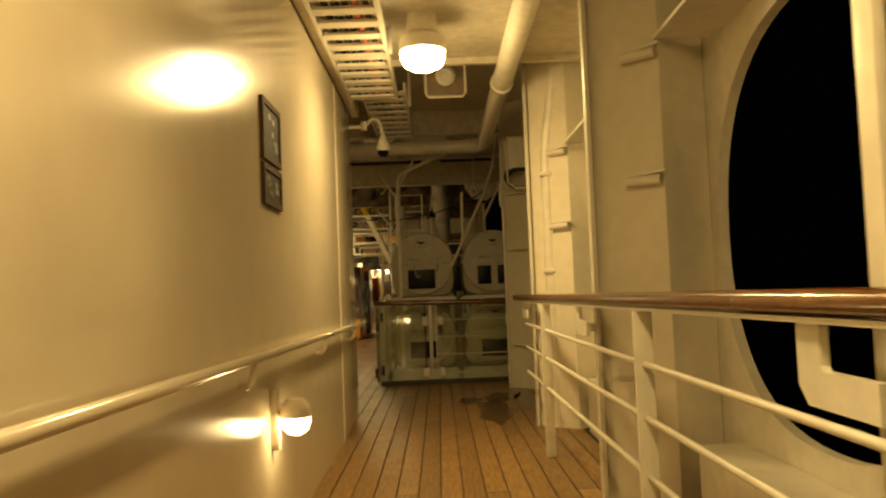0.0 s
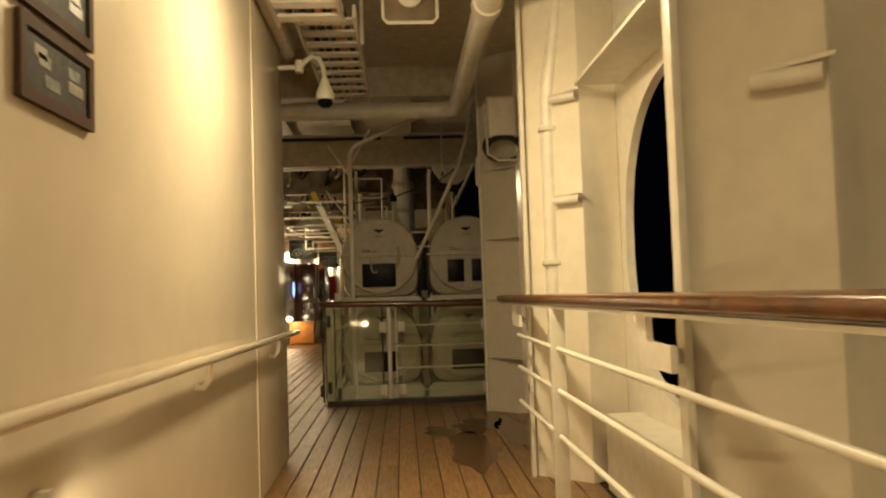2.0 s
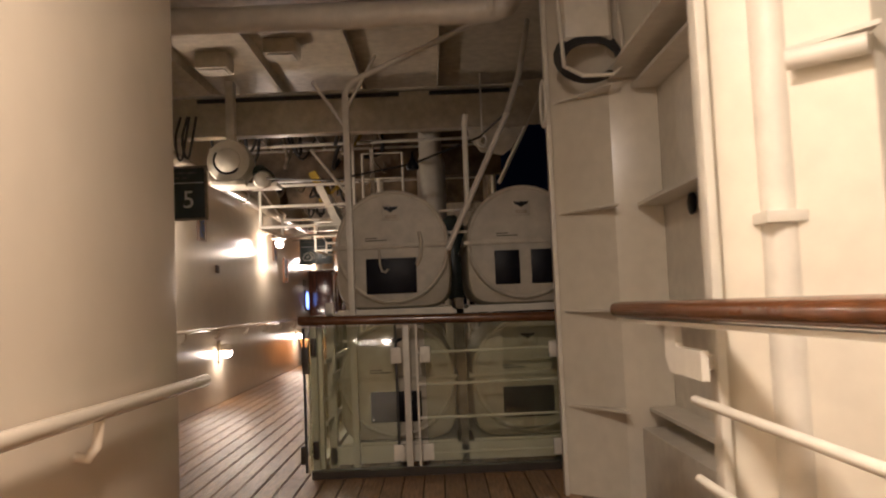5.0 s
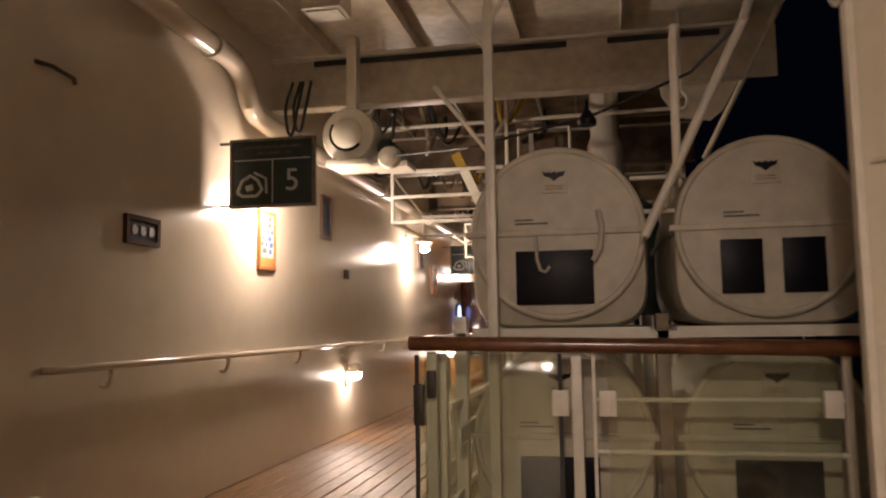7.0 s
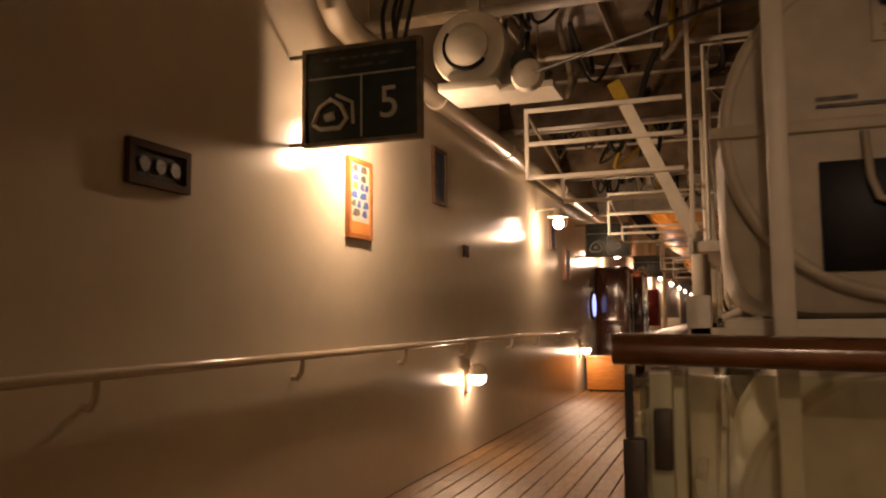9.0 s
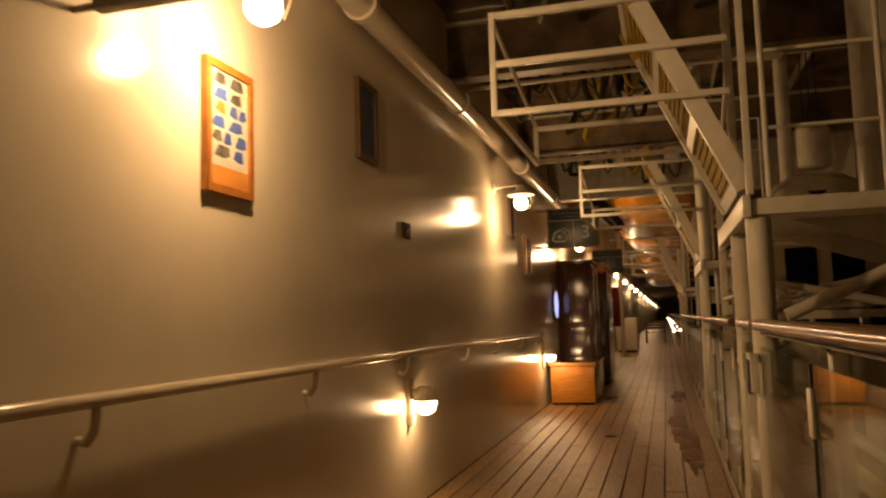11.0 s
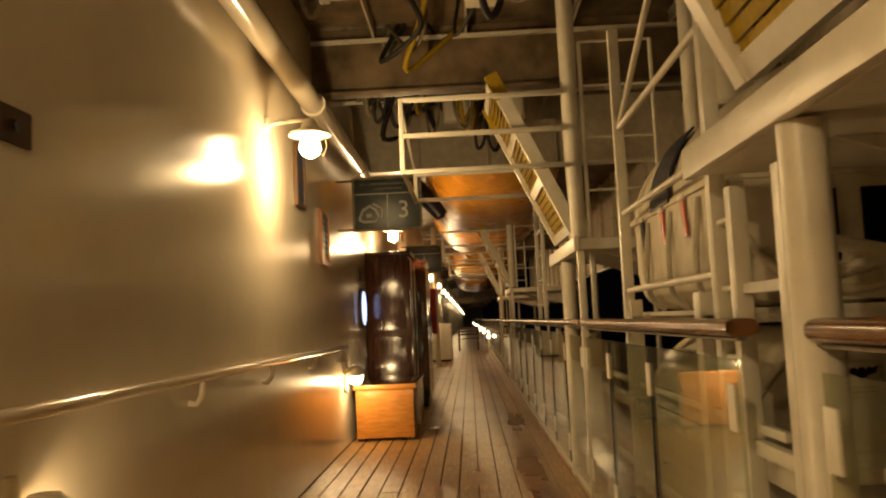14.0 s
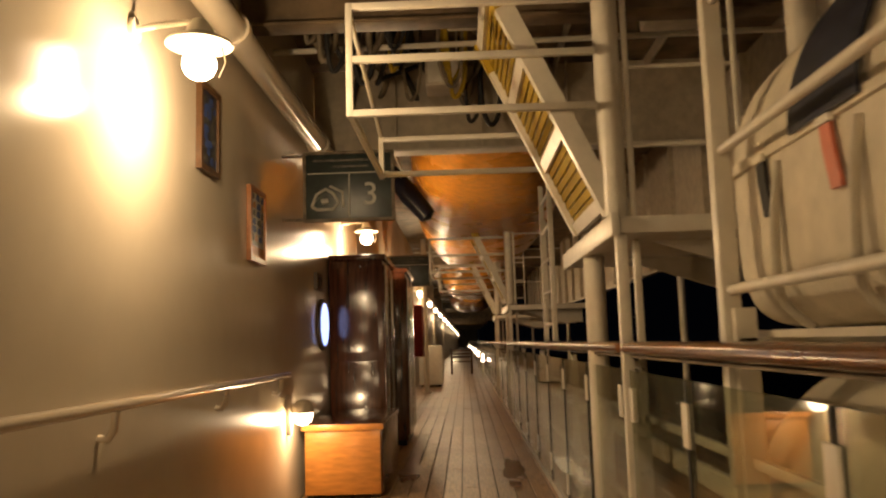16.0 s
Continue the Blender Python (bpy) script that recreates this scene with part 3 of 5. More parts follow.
def raft(x, y, z, upper, label, skin=PLASTIC):
    """A round-ended raft canister lying along y; front face at y."""
    can = thing("life_raft_canister", (x, y + 0.7, z - 0.47), label, "raft canister", "stacked raft canisters")
    r, n = 0.425, 40

    def ring(rr, yy, flat=0.45):
        pts = []
        for k in range(n):
            a = 2 * math.pi * k / n
            c, s = math.cos(a), math.sin(a)
            if s >= 0:
                pts.append((x + rr * c, yy, z + rr * s))
            else:
                pts.append((x + rr * math.copysign(abs(c) ** 0.35, c), yy, z - 0.455 * abs(s) ** 0.35 * rr / r))
        return pts
    body = loft(B(), [ring(r * 0.93, y + 0.07), ring(r * 0.975, y + 0.08), ring(r, y + 0.12), ring(r * 1.02, y + 0.3), ring(r * 1.02, y + 1.2), ring(r, y + 1.42), ring(r * 0.9, y + 1.47)])
    part("shell", body, skin, can)
    part("end_cap", lathe(B(), [(r * 0.965, -0.10), (r * 0.965, -0.045), (r * 0.94, -0.032), (r * 0.5, -0.026), (0.01, -0.025)], pose(x, y, z, 90, 0, 0), 44), skin, can)
    part("end_rim", pipe(B(), [(x + r * 0.955 * math.cos(2 * math.pi * k / 48), y + 0.042, z + r * 0.955 * math.sin(2 * math.pi * k / 48)) for k in range(49)], 0.018, 8), skin, can)
    part("belt", box(B(), x - r - 0.02, x + r + 0.02, y + 0.012, y + 1.45, z - 0.012, z + 0.018, 0.006), skin, can)
    part("cradle", box(B(), x - r, x + r, y + 0.06, y + 1.4, z - 0.477, z - 0.457), WHITE, can)
    if upper == "wide":
        part("label", box(B(), x - 0.20, x + 0.17, y + 0.015, y + 0.024, z - 0.345, z - 0.085, 0.003), BLACK, can, "black rectangular label")
    elif upper == "pair":
        for dx in (-0.22, 0.05):
            part("label", box(B(), x + dx, x + dx + 0.185, y + 0.015, y + 0.024, z - 0.31, z - 0.06, 0.003), BLACK, can, "black rectangular label")
    else:
        part("label", box(B(), x - 0.20, x + 0.17, y + 0.015, y + 0.024, z - 0.31, z - 0.09, 0.003), BLACK, can, "black rectangular label")
    part("badge_plate", box(B(), x - 0.07, x + 0.06, y + 0.017, y + 0.026, z + 0.195, z + 0.315, 0.002), skin, can, "raised badge plate")
    for bx0, bx1, bz0, bz1 in ((-0.048, 0.038, 0.226, 0.233), (-0.048, 0.038, 0.212, 0.219)):
        part("badge_line", box(B(), x + bx0, x + bx1, y + 0.0135, y + 0.0165, z + bz0, z + bz1), RUST, can, "faded brown print")
    bm = B()
    wing = [(-0.056, 0.034), (-0.036, 0.026), (-0.022, 0.031), (-0.014, 0.021), (-0.007, 0.030), (0.007, 0.030), (0.014, 0.021), (0.022, 0.031), (0.036, 0.026), (0.056, 0.034), (0.046, 0.010), (0.022, 0.002), (0.0, -0.016), (-0.022, 0.002), (-0.046, 0.010)]
    f = [bm.verts.new((x - 0.005 + a, y + 0.0155, z + 0.268 + b)) for a, b in wing]
    g = [bm.verts.new((x - 0.005 + a, y + 0.012, z + 0.268 + b)) for a, b in wing]
    bm.faces.new(f), bm.faces.new(g[::-1])
    for i in range(len(wing)):
        bm.faces.new((f[i], f[(i + 1) % len(wing)], g[(i + 1) % len(wing)], g[i]))
    part("emblem", bm, BLACK, can, "dark wing-shaped emblem")
    for k, (a, w) in enumerate(((-0.2, 0.16), (-0.2, 0.09))):
        part("print_line", box(B(), x + a, x + a + w, y + 0.017, y + 0.0215, z + 0.045 + 0.018 * k, z + 0.053 + 0.018 * k), GREYPLATE, can)
    if upper in ("wide",):
        part("hook", pipe(B(), [(x - 0.10, y + 0.01, z - 0.02), (x - 0.095, y - 0.005, z - 0.13), (x - 0.08, y - 0.01, z - 0.18), (x - 0.055, y - 0.01, z - 0.19), (x - 0.035, y - 0.008, z - 0.165)], 0.009, 8), skin, can)
        part("lashing", pipe(B(), [(x + 0.20, y + 0.0, z + 0.10), (x + 0.215, y - 0.02, z + 0.02), (x + 0.205, y - 0.02, z - 0.08), (x + 0.17, y - 0.01, z - 0.14)], 0.014, 8), PLASTIC, can, "pale rope lashing")
    return can


raft(-0.215, 10.75, 1.595, "wide", "white raft canister with a wide black label, upper row")
raft(0.755, 10.75, 1.595, "pair", "white raft canister with two black labels, upper row")
raft(-0.215, 10.75, 0.625, "low", "white raft canister standing low behind the glass railing")
raft(0.755, 10.75, 0.625, "low", "white raft canister standing low behind the glass railing")
raft(-0.22, 15.85, 1.595, "pair", "white raft canister with two black labels beside the platform", COVER)
raft(-0.22, 15.85, 0.625, "low", "white raft canister behind the side glass railing")

rack = thing("raft_rack", (0.27, 11.0, 0), "white steel rack holding stacked raft canisters", "rack", "raft racks")
for y in (10.80, 12.1):
    for x in (-0.70, 0.265, 1.22):
        part("upright", box(B(), x - 0.03, x + 0.03, y, y + 0.08, 0, 1.20, 0.004), STEEL_DARK if x == 0.265 else WHITE, rack)
    part("beam", box(B(), -0.72, 1.25, y, y + 0.08, 1.085, 1.118), WHITE, rack)
    part("sill", box(B(), -0.72, 1.25, y, y + 0.08, 0.02, 0.145), WHITE, rack)
rack2 = thing("raft_rack", (-0.2, 16.5, 0), "white steel rack holding stacked raft canisters", "rack", "raft racks")
for y in (15.92, 17.1):
    for x in (-0.70, 0.27):
        part("upright", box(B(), x - 0.03, x + 0.03, y, y + 0.08, 0, 1.20, 0.004), WHITE, rack2)
    part("beam", box(B(), -0.72, 0.3, y, y + 0.08, 1.085, 1.118), WHITE, rack2)
    part("sill", box(B(), -0.72, 0.3, y, y + 0.08, 0.02, 0.145), WHITE, rack2)

# davit frame over the canisters
dav = thing("launching_davit", (-0.1, 10.65, 0), "white tubular launching frame above the raft canisters", "davit")
DY = 10.64
part("mast", box(B(), -0.535, -0.49, DY - 0.025, DY + 0.025, 0, 2.70, 0.004), WHITE, dav)
part("arm", pipe(B(), smooth([(-0.513, DY, 2.66), (-0.505, DY, 2.74), (-0.45, DY, 2.81), (-0.30, DY, 2.88), (0.12, DY, 3.06), (0.60, DY, 3.28)]), 0.022, 10), WHITE, dav)
part("second_mast", pipe(B(), [(0.345, DY, 1.85), (0.35, DY, 2.47), (0.36, DY, 2.53)], 0.02, 10), WHITE, dav)
bm = B()
tube(bm, (0.19, DY, 1.55), (0.66, DY, 2.52), 0.022, 10)
pipe(bm, [(0.66, DY, 2.52), (0.80, DY + 0.3, 2.9), (0.95, DY + 0.8, 3.5)], 0.022)
part("diagonal", bm, WHITE, dav)
for z in (1.855, 1.69):
    part("cross_bar", tube(B(), (0.14, DY + 0.2, z), (0.40, DY + 0.2, z), 0.011, 8), WHITE, dav)
part("brace", tube(B(), (-0.5, DY, 2.45), (-0.75, DY, 2.82), 0.012, 8), WHITE, dav)
part("brace", tube(B(), (-0.5, DY, 1.95), (-0.78, DY, 2.32), 0.010, 8), WHITE, dav)
part("brace", tube(B(), (-0.5, DY, 2.62), (-0.28, DY, 3.0), 0.012, 8), WHITE, dav)
wire = thing("lamp_cable", (-0.6, 11.4, 2.2), "sagging black cable with a small conical lamp holder", "cable")
part("cable", pipe(B(), [(-1.6, 12.94, 2.50), (-0.8, 11.8, 2.27), (-0.05, 11.45, 2.33), (0.5, 11.3, 2.50), (0.68, 10.68, 2.56)], 0.009, 8), RUBBER, wire)
part("holder", lathe(B(), [(0.05, 2.28), (0.055, 2.31), (0.012, 2.38), (0.008, 2.43)], pose(-0.06, 11.45, 0), 14), BLACK, wire)
bag = thing("dark_cover_bag", (0.25, 11.6, 1.5), "dark canvas cover hanging between the canisters", "cover")
part("cover", lathe(B(), [(0.13, 1.2), (0.15, 1.5), (0.14, 1.8), (0.10, 1.95), (0.04, 2.0)], pose(0.265, 12.55, 0), 14), NAVY, bag)

# ---- promenade: signs, lamps, wall notices ----


def muster_sign(y, number, x0=-2.64, z0=2.035):
    s = thing("muster_sign", (x0 + 0.3, y, z0), "dark green boat station sign on wall arms" + (", white numeral " + number if number else ""), "sign", "boat station signs")
    w, h = 0.63, 0.485
    part("board", box(B(), x0, x0 + w, y, y + 0.03, z0, z0 + h, 0.004), NAVY, s)
    bm = B()
    for a in ((x0 - 0.012, x0 + 0.008, z0 - 0.012, z0 + h + 0.012), (x0 + w - 0.008, x0 + w + 0.012, z0 - 0.012, z0 + h + 0.012), (x0 + 0.008, x0 + w - 0.008, z0 - 0.012, z0 + 0.008), (x0 + 0.008, x0 + w - 0.008, z0 + h - 0.008, z0 + h + 0.012)):
        box(bm, a[0], a[1], y - 0.012, y + 0.034, a[2], a[3])
    part("frame", bm, STEEL_DARK, s)
    part("divider", box(B(), x0 + 0.02, x0 + w - 0.02, y - 0.004, y + 0.002, z0 + 0.335, z0 + 0.343), LETTER, s)
    part("divider", box(B(), x0 + 0.315, x0 + 0.323, y - 0.004, y + 0.002, z0 + 0.02, z0 + 0.335), LETTER, s)
    for k, (a, b) in enumerate(((0.06, 0.56), (0.20, 0.46))):
        part("print_bar", box(B(), x0 + a, x0 + b, y - 0.004, y + 0.002, z0 + 0.425 - 0.045 * k, z0 + 0.44 - 0.045 * k), GREYPLATE, s)
    # boat pictogram: hull ring with a fall line
    bm = B()
    pts = [(0.05, 0.10), (0.085, 0.185), (0.15, 0.225), (0.205, 0.19), (0.24, 0.12), (0.20, 0.075), (0.09, 0.075), (0.05, 0.10)]
    pipe(bm, [(x0 + a, y - 0.004, z0 + b) for a, b in pts], 0.012, 6)
    pipe(bm, [(x0 + 0.18, y - 0.004, z0 + 0.245), (x0 + 0.27, y - 0.004, z0 + 0.20), (x0 + 0.275, y - 0.004, z0 + 0.09)], 0.010, 6)
    pipe(bm, [(x0 + 0.12, y - 0.004, z0 + 0.13), (x0 + 0.17, y - 0.004, z0 + 0.14)], 0.022, 6)
    part("boat_pictogram", bm, LETTER, s)
    if number:
        text_part("numeral", number, 0.23, pose(x0 + 0.47, y - 0.004, z0 + 0.175, 90, 0, 0), LETTER, s)
    for z in (z0 + 0.01, z0 + h - 0.01):
        part("wall_arm", tube(B(), (W2, y + 0.02, z), (x0, y + 0.02, z), 0.011, 8), STEEL_DARK, s)


muster_sign(12.25, "5")
muster_sign(20.5, "3", -2.57, 2.02)
muster_sign(27.5, "", -2.62, 2.03)


def bracket_lamp(y, watts, x=-2.46, z=2.30):
    s = thing("wall_bracket_lamp", (W2, y, z), "lit glass wall lamp with a round white shade on an arm", "wall lamp", "promenade wall lamps")
    part("arm", pipe(B(), [(W2 + 0.002, y + 0.03, z + 0.10), (W2 + 0.10, y + 0.03, z + 0.115), (x - 0.06, y + 0.01, z + 0.115), (x, y, z + 0.10)], 0.013, 8), WHITE, s)
    part("wall_plate", tube(B(), (W2, y + 0.03, z + 0.10), (W2 + 0.02, y + 0.03, z + 0.10), 0.05, 16), WHITE, s)
    part("shade", lathe(B(), [(0.03, 0.115), (0.045, 0.09), (0.06, 0.055), (0.125, 0.025), (0.13, 0.012), (0.115, 0.008)], pose(x, y, z), 26), WHITE, s)
    part("glass", lathe(B(), [(0.045, 0.006), (0.050, -0.018), (0.064, -0.045), (0.066, -0.075), (0.052, -0.105), (0.026, -0.122), (0.004, -0.126)], pose(x, y, z), 20), GLOW, s, "glowing glass bulb cover")
    part("guard", pipe(B(), [(x + 0.09, y, z + 0.0), (x + 0.105, y, z - 0.06), (x + 0.08, y, z - 0.12)], 0.004, 6), CHROME, s)
    if watts:
        bulb_light(x, y, z - 0.18, watts, 0.045)


bracket_lamp(12.85, 50)
bracket_lamp(17.9, 40)
bracket_lamp(23.2, 50)
for y in (28.2, 33.2, 38.2, 43.2, 48.2, 55.2, 63.4, 73.6, 87, 104, 126, 155):
    bracket_lamp(y, 45 if y in (28.2, 33.2, 38.2, 48.2, 63.4, 73.6, 87, 104, 126) else 0)


DARKFRAME = material("dark_wood_frame", (0.13, 0.065, 0.025), 0.4, vary=0.2, grain=20)


def poster(y0, y1, z0, z1, colourful):
    p = framed("wall_poster", W2, y0, y1, z0, z1, FRAMEWOOD if colourful else DARKFRAME, PAPER if colourful else DARKBLUE, "orange framed deck plan poster with coloured print" if colourful else "dark blue framed notice in a brown frame", "poster", "wall posters")
    rng = random.Random(int(y0 * 10))
    a0, a1, h = y0 + 0.035, y1 - 0.035, z1 - z0 - 0.07
    if colourful:
        part("orange_band", box(B(), W2 + 0.018, W2 + 0.0195, a0, a1, z0 + 0.035, z0 + 0.035 + 0.16 * h), ORANGEINK, p)
    for row in range(6 if colourful else 9):
        zz = z0 + 0.05 + h * ((0.2 + 0.13 * row) if colourful else 0.1 * row)
        a = a0 + rng.uniform(0, 0.04)
        while a < a1 - 0.03:
            w = min(rng.uniform(0.05, 0.13), a1 - a - 0.005)
            bm = B()
            t = [bm.verts.new((W2 + 0.0195, a + u * w, zz + v)) for u, v in ((0, rng.uniform(0, 0.012)), (0.6, 0.0), (1, rng.uniform(0, 0.015)), (0.9, 0.045), (0.3, rng.uniform(0.035, 0.05)))]
            bm.faces.new(t)
            part("print_patch", bm, rng.choice((BLUEINK, BLUEINK, ORANGEINK, GREYPLATE)) if colourful else rng.choice((GREYPLATE, BLUEINK)), p)
            a += w + rng.uniform(0.005, 0.025)


poster(12.90, 13.23, 1.63, 2.12, True)
poster(14.37, 14.66, 2.03, 2.47, False)
poster(18.68, 18.98, 2.01, 2.46, False)
poster(19.58, 19.95, 1.65, 2.11, True)
plate = framed("bronze_plaque", W2, 11.07, 11.43, 1.665, 1.84, MATTEBROWN, MATTEDARK, "small dark bronze plaque on the cream wall", "plaque")
for k in range(3):
    part("raised_mark", tube(B(), (W2 + 0.017, 11.16 + 0.09 * k, 1.752), (W2 + 0.024, 11.16 + 0.09 * k, 1.752), 0.03, 12), BRASS, plate)
call = thing("call_point", (W2, 15.2, 1.72), "small brown wall call point plate", "call point")
part("box", box(B(), W2 + 0.001, W2 + 0.012, 15.12, 15.27, 1.665, 1.765), MATTEBROWN, call)
part("button", tube(B(), (W2 + 0.012, 15.195, 1.715), (W2 + 0.016, 15.195, 1.715), 0.018, 12), BLACK, call)
plaq = framed("small_plaque", W2, 21.70, 21.95, 1.62, 1.76, BRASS, BRASS, "small brown plaque above the porthole", "plaque")
port = thing("porthole", (W2, 22.1, 1.3), "round porthole with bluish lit glass", "window")
part("ring", lathe(B(), [(0.19, -0.012), (0.23, -0.01), (0.23, 0.01), (0.19, 0.02)], pose(W2 + 0.012, 22.02, 1.32, 0, 90, 0), 28), BRASS, port)
part("pane", lathe(B(), [(0.002, 0.012), (0.19, 0.012), (0.19, 0.026), (0.002, 0.026)], pose(W2 + 0.012, 22.02, 1.32, 0, 90, 0), 28), BLUEPANE, port, "bluish glass pane")
hinge = thing("door_hinge_strip", (W2 + 0.02, 9.85, 1.2), "dark hinge joint of a flush steel door", "hinge")
part("joint", box(B(), W2 - 0.05, W2 + 0.004, 9.842, 9.858, 0.02, 3.0), BLACK, hinge)
for z in (0.35, 1.05, 1.2, 2.5):
    part("knuckle", tube(B(), (W2 + 0.03, 9.85, z), (W2 + 0.03, 9.85, z + 0.12), 0.014, 10), DARKMETAL, hinge)
stay = thing("door_hook", (W2, 10.44, 2.49), "short dark door hook on the wall", "hook")
part("bar", pipe(B(), [(W2, 10.3, 2.50), (W2 + 0.04, 10.38, 2.495), (W2 + 0.04, 10.55, 2.48), (W2 + 0.01, 10.6, 2.475)], 0.012, 8), DARKMETAL, stay)

# pipe along the second wall with the bend behind the sign
wp = thing("wall_pipe", (-2.6, 15, 2.9), "thick cream pipe running along the top of the wall", "pipe")
part("pipe", pipe(B(), [(-2.62, 7.9, 3.13), (-2.62, 12.08, 3.13), (-2.61, 12.22, 3.11), (-2.60, 12.32, 3.05), (-2.59, 12.38, 2.96), (-2.59, 12.44, 2.86), (-2.60, 12.56, 2.80), (-2.62, 12.8, 2.79), (-2.62, 24.5, 2.79)], 0.08, 14), WALL, wp)
for y in (11.9, 14.2, 16.2, 18.9, 21.3, 23.4):
    part("collar", tube(B(), (-2.62, y - 0.03, 3.13 if y < 12.2 else 2.79), (-2.62, y + 0.03, 3.13 if y < 12.2 else 2.79), 0.095, 16), WALL, wp)

# ---- deckhead girders and clutter ----
for k, y in enumerate((9.98, 13.2, 16.3, 19.4, 35.2, 48.5, 61, 66, 72, 80, 90, 105, 120, 140)):
    g = thing("deck_girder", (-0.8, y, 3.1), "cream painted deep steel girder under the deckhead", "girder", "deck girders")
    zb = 3.01 if y > 10 else 3.2
    if y == 13.2:
        bm = box(B(), W2 + 0.02, 0.22, y, y + 0.02, zb, 3.42)
        box(bm, 0.50, 1.36, y, y + 0.02, zb, 3.42)
        box(bm, 0.22, 0.50, y, y + 0.02, zb, 3.12)
        box(bm, 0.22, 0.50, y, y + 0.02, 3.34, 3.42)
        part("web", bm, CEIL, g)
        part("hole_rim", lathe(B(), [(0.085, -0.012), (0.12, -0.012), (0.20, 0.0), (0.20, 0.012), (0.085, 0.012)], pose(0.36, y + 0.01, 3.23, 90, 0, 0), 24), CEIL, g)
        # a dark cup gives the hole its unlit depth by colour
        part("hole_backing", lathe(B(), [(0.10, -0.02), (0.10, -0.10), (0.01, -0.10)], pose(0.36, y + 0.01, 3.23, 90, 0, 0), 24), STEEL_DARK, g, "dark cup standing for the shade inside the hole")
        # black strips draw the grimy shadow slots below the upper flange
        for sx0, sx1 in ((-2.35, -0.22), (0.10, 0.95)):
            part("cable_strip", box(B(), sx0, sx1, y - 0.030, y - 0.004, 3.365, 3.405), RUBBER, g, "black strips for the grimy shadow slots along the web")
    else:
        # girders beyond y 14 take the dark deckhead brown, nearer ones the cream
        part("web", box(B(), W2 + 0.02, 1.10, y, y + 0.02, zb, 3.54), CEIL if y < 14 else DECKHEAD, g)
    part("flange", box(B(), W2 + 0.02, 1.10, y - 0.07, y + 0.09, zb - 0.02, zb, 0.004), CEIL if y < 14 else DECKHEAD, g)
    if y > 10:
        part("upper_flange", box(B(), W2 + 0.02, 1.10, y - 0.05, y - 0.002, 3.42, 3.445), WHITE, g)
g = thing("deck_girder", (-0.8, 21.7, 2.8), "pale cream deep steel girder in front of the lifeboat", "girder", "deck girders")
part("web", box(B(), W2 + 0.02, 0.9, 21.7, 21.72, 2.80, 3.54), CEIL, g)
part("flange", box(B(), W2 + 0.02, 0.9, 21.62, 21.80, 2.778, 2.798, 0.004), WHITE, g)
for x in (-2.0, -1.25, -0.5):
    part("web_stiffener", box(B(), x - 0.008, x + 0.008, 21.63, 21.698, 2.80, 3.54), CEIL, g)
for x in (-2.2, -1.45, -0.6, 0.2):
    g = thing("deck_stiffener", (x, 20, 3.4), "cream steel stiffener running under the deckhead", "stiffener", "deck stiffeners")
    part("bar", box(B(), x - 0.008, x + 0.008, 10.12, 22, 3.45, 3.555), CEIL, g)
rng = random.Random(7)
for k in range(12):
    y = 13.6 + k * 0.72
    x = rng.uniform(-2.2, -0.6)
    if k % 5 == 4:
        b = thing("junction_box", (x, y, 3.3), "grimy steel junction box under the deckhead", "junction box", "deckhead boxes")
        part("body", box(B(), x - 0.14, x + 0.14, y - 0.1, y + 0.1, 3.25, 3.45, 0.015), CEIL if k % 2 else STEEL_DARK, b)
        part("gland", tube(B(), (x, y, 3.45), (x, y, 3.56), 0.02, 8), STEEL_DARK, b)
    else:
        c = thing("cable_bundle", (x, y, 3.3), "dark cables looping under the deckhead", "cables", "deckhead cables")
        for j in range(3):
            dx = rng.uniform(-0.3, 0.3)
            part("cable", pipe(B(), smooth([(x + dx, y, 3.555), (x + dx + rng.uniform(-0.15, 0.15), y + 0.1, rng.uniform(3.1, 3.4)), (x + dx + rng.uniform(-0.3, 0.3), y + 0.4, rng.uniform(3.05, 3.4)), (x + dx + rng.uniform(-0.3, 0.3), y + 0.75, 3.555)]), rng.uniform(0.012, 0.03), 8), (RUBBER, STEEL_DARK, YELLOW if k % 6 == 1 else RUBBER)[j], c)
for x, y, z0 in ((-1.89, 12.2, 3.40), (-1.2, 11.9, 3.42)):
    f = thing("deckhead_floodlight", (x, y, 3.4), "unlit square floodlight fixed under the deckhead", "floodlight", "deckhead floodlights")
    part("housing", box(B(), x - 0.15, x + 0.15, y - 0.13, y + 0.13, z0, 3.558, 0.02), CEIL, f)
    part("lens", box(B(), x - 0.12, x + 0.12, y - 0.10, y + 0.10, z0 - 0.012, z0 + 0.002), PAPER, f)

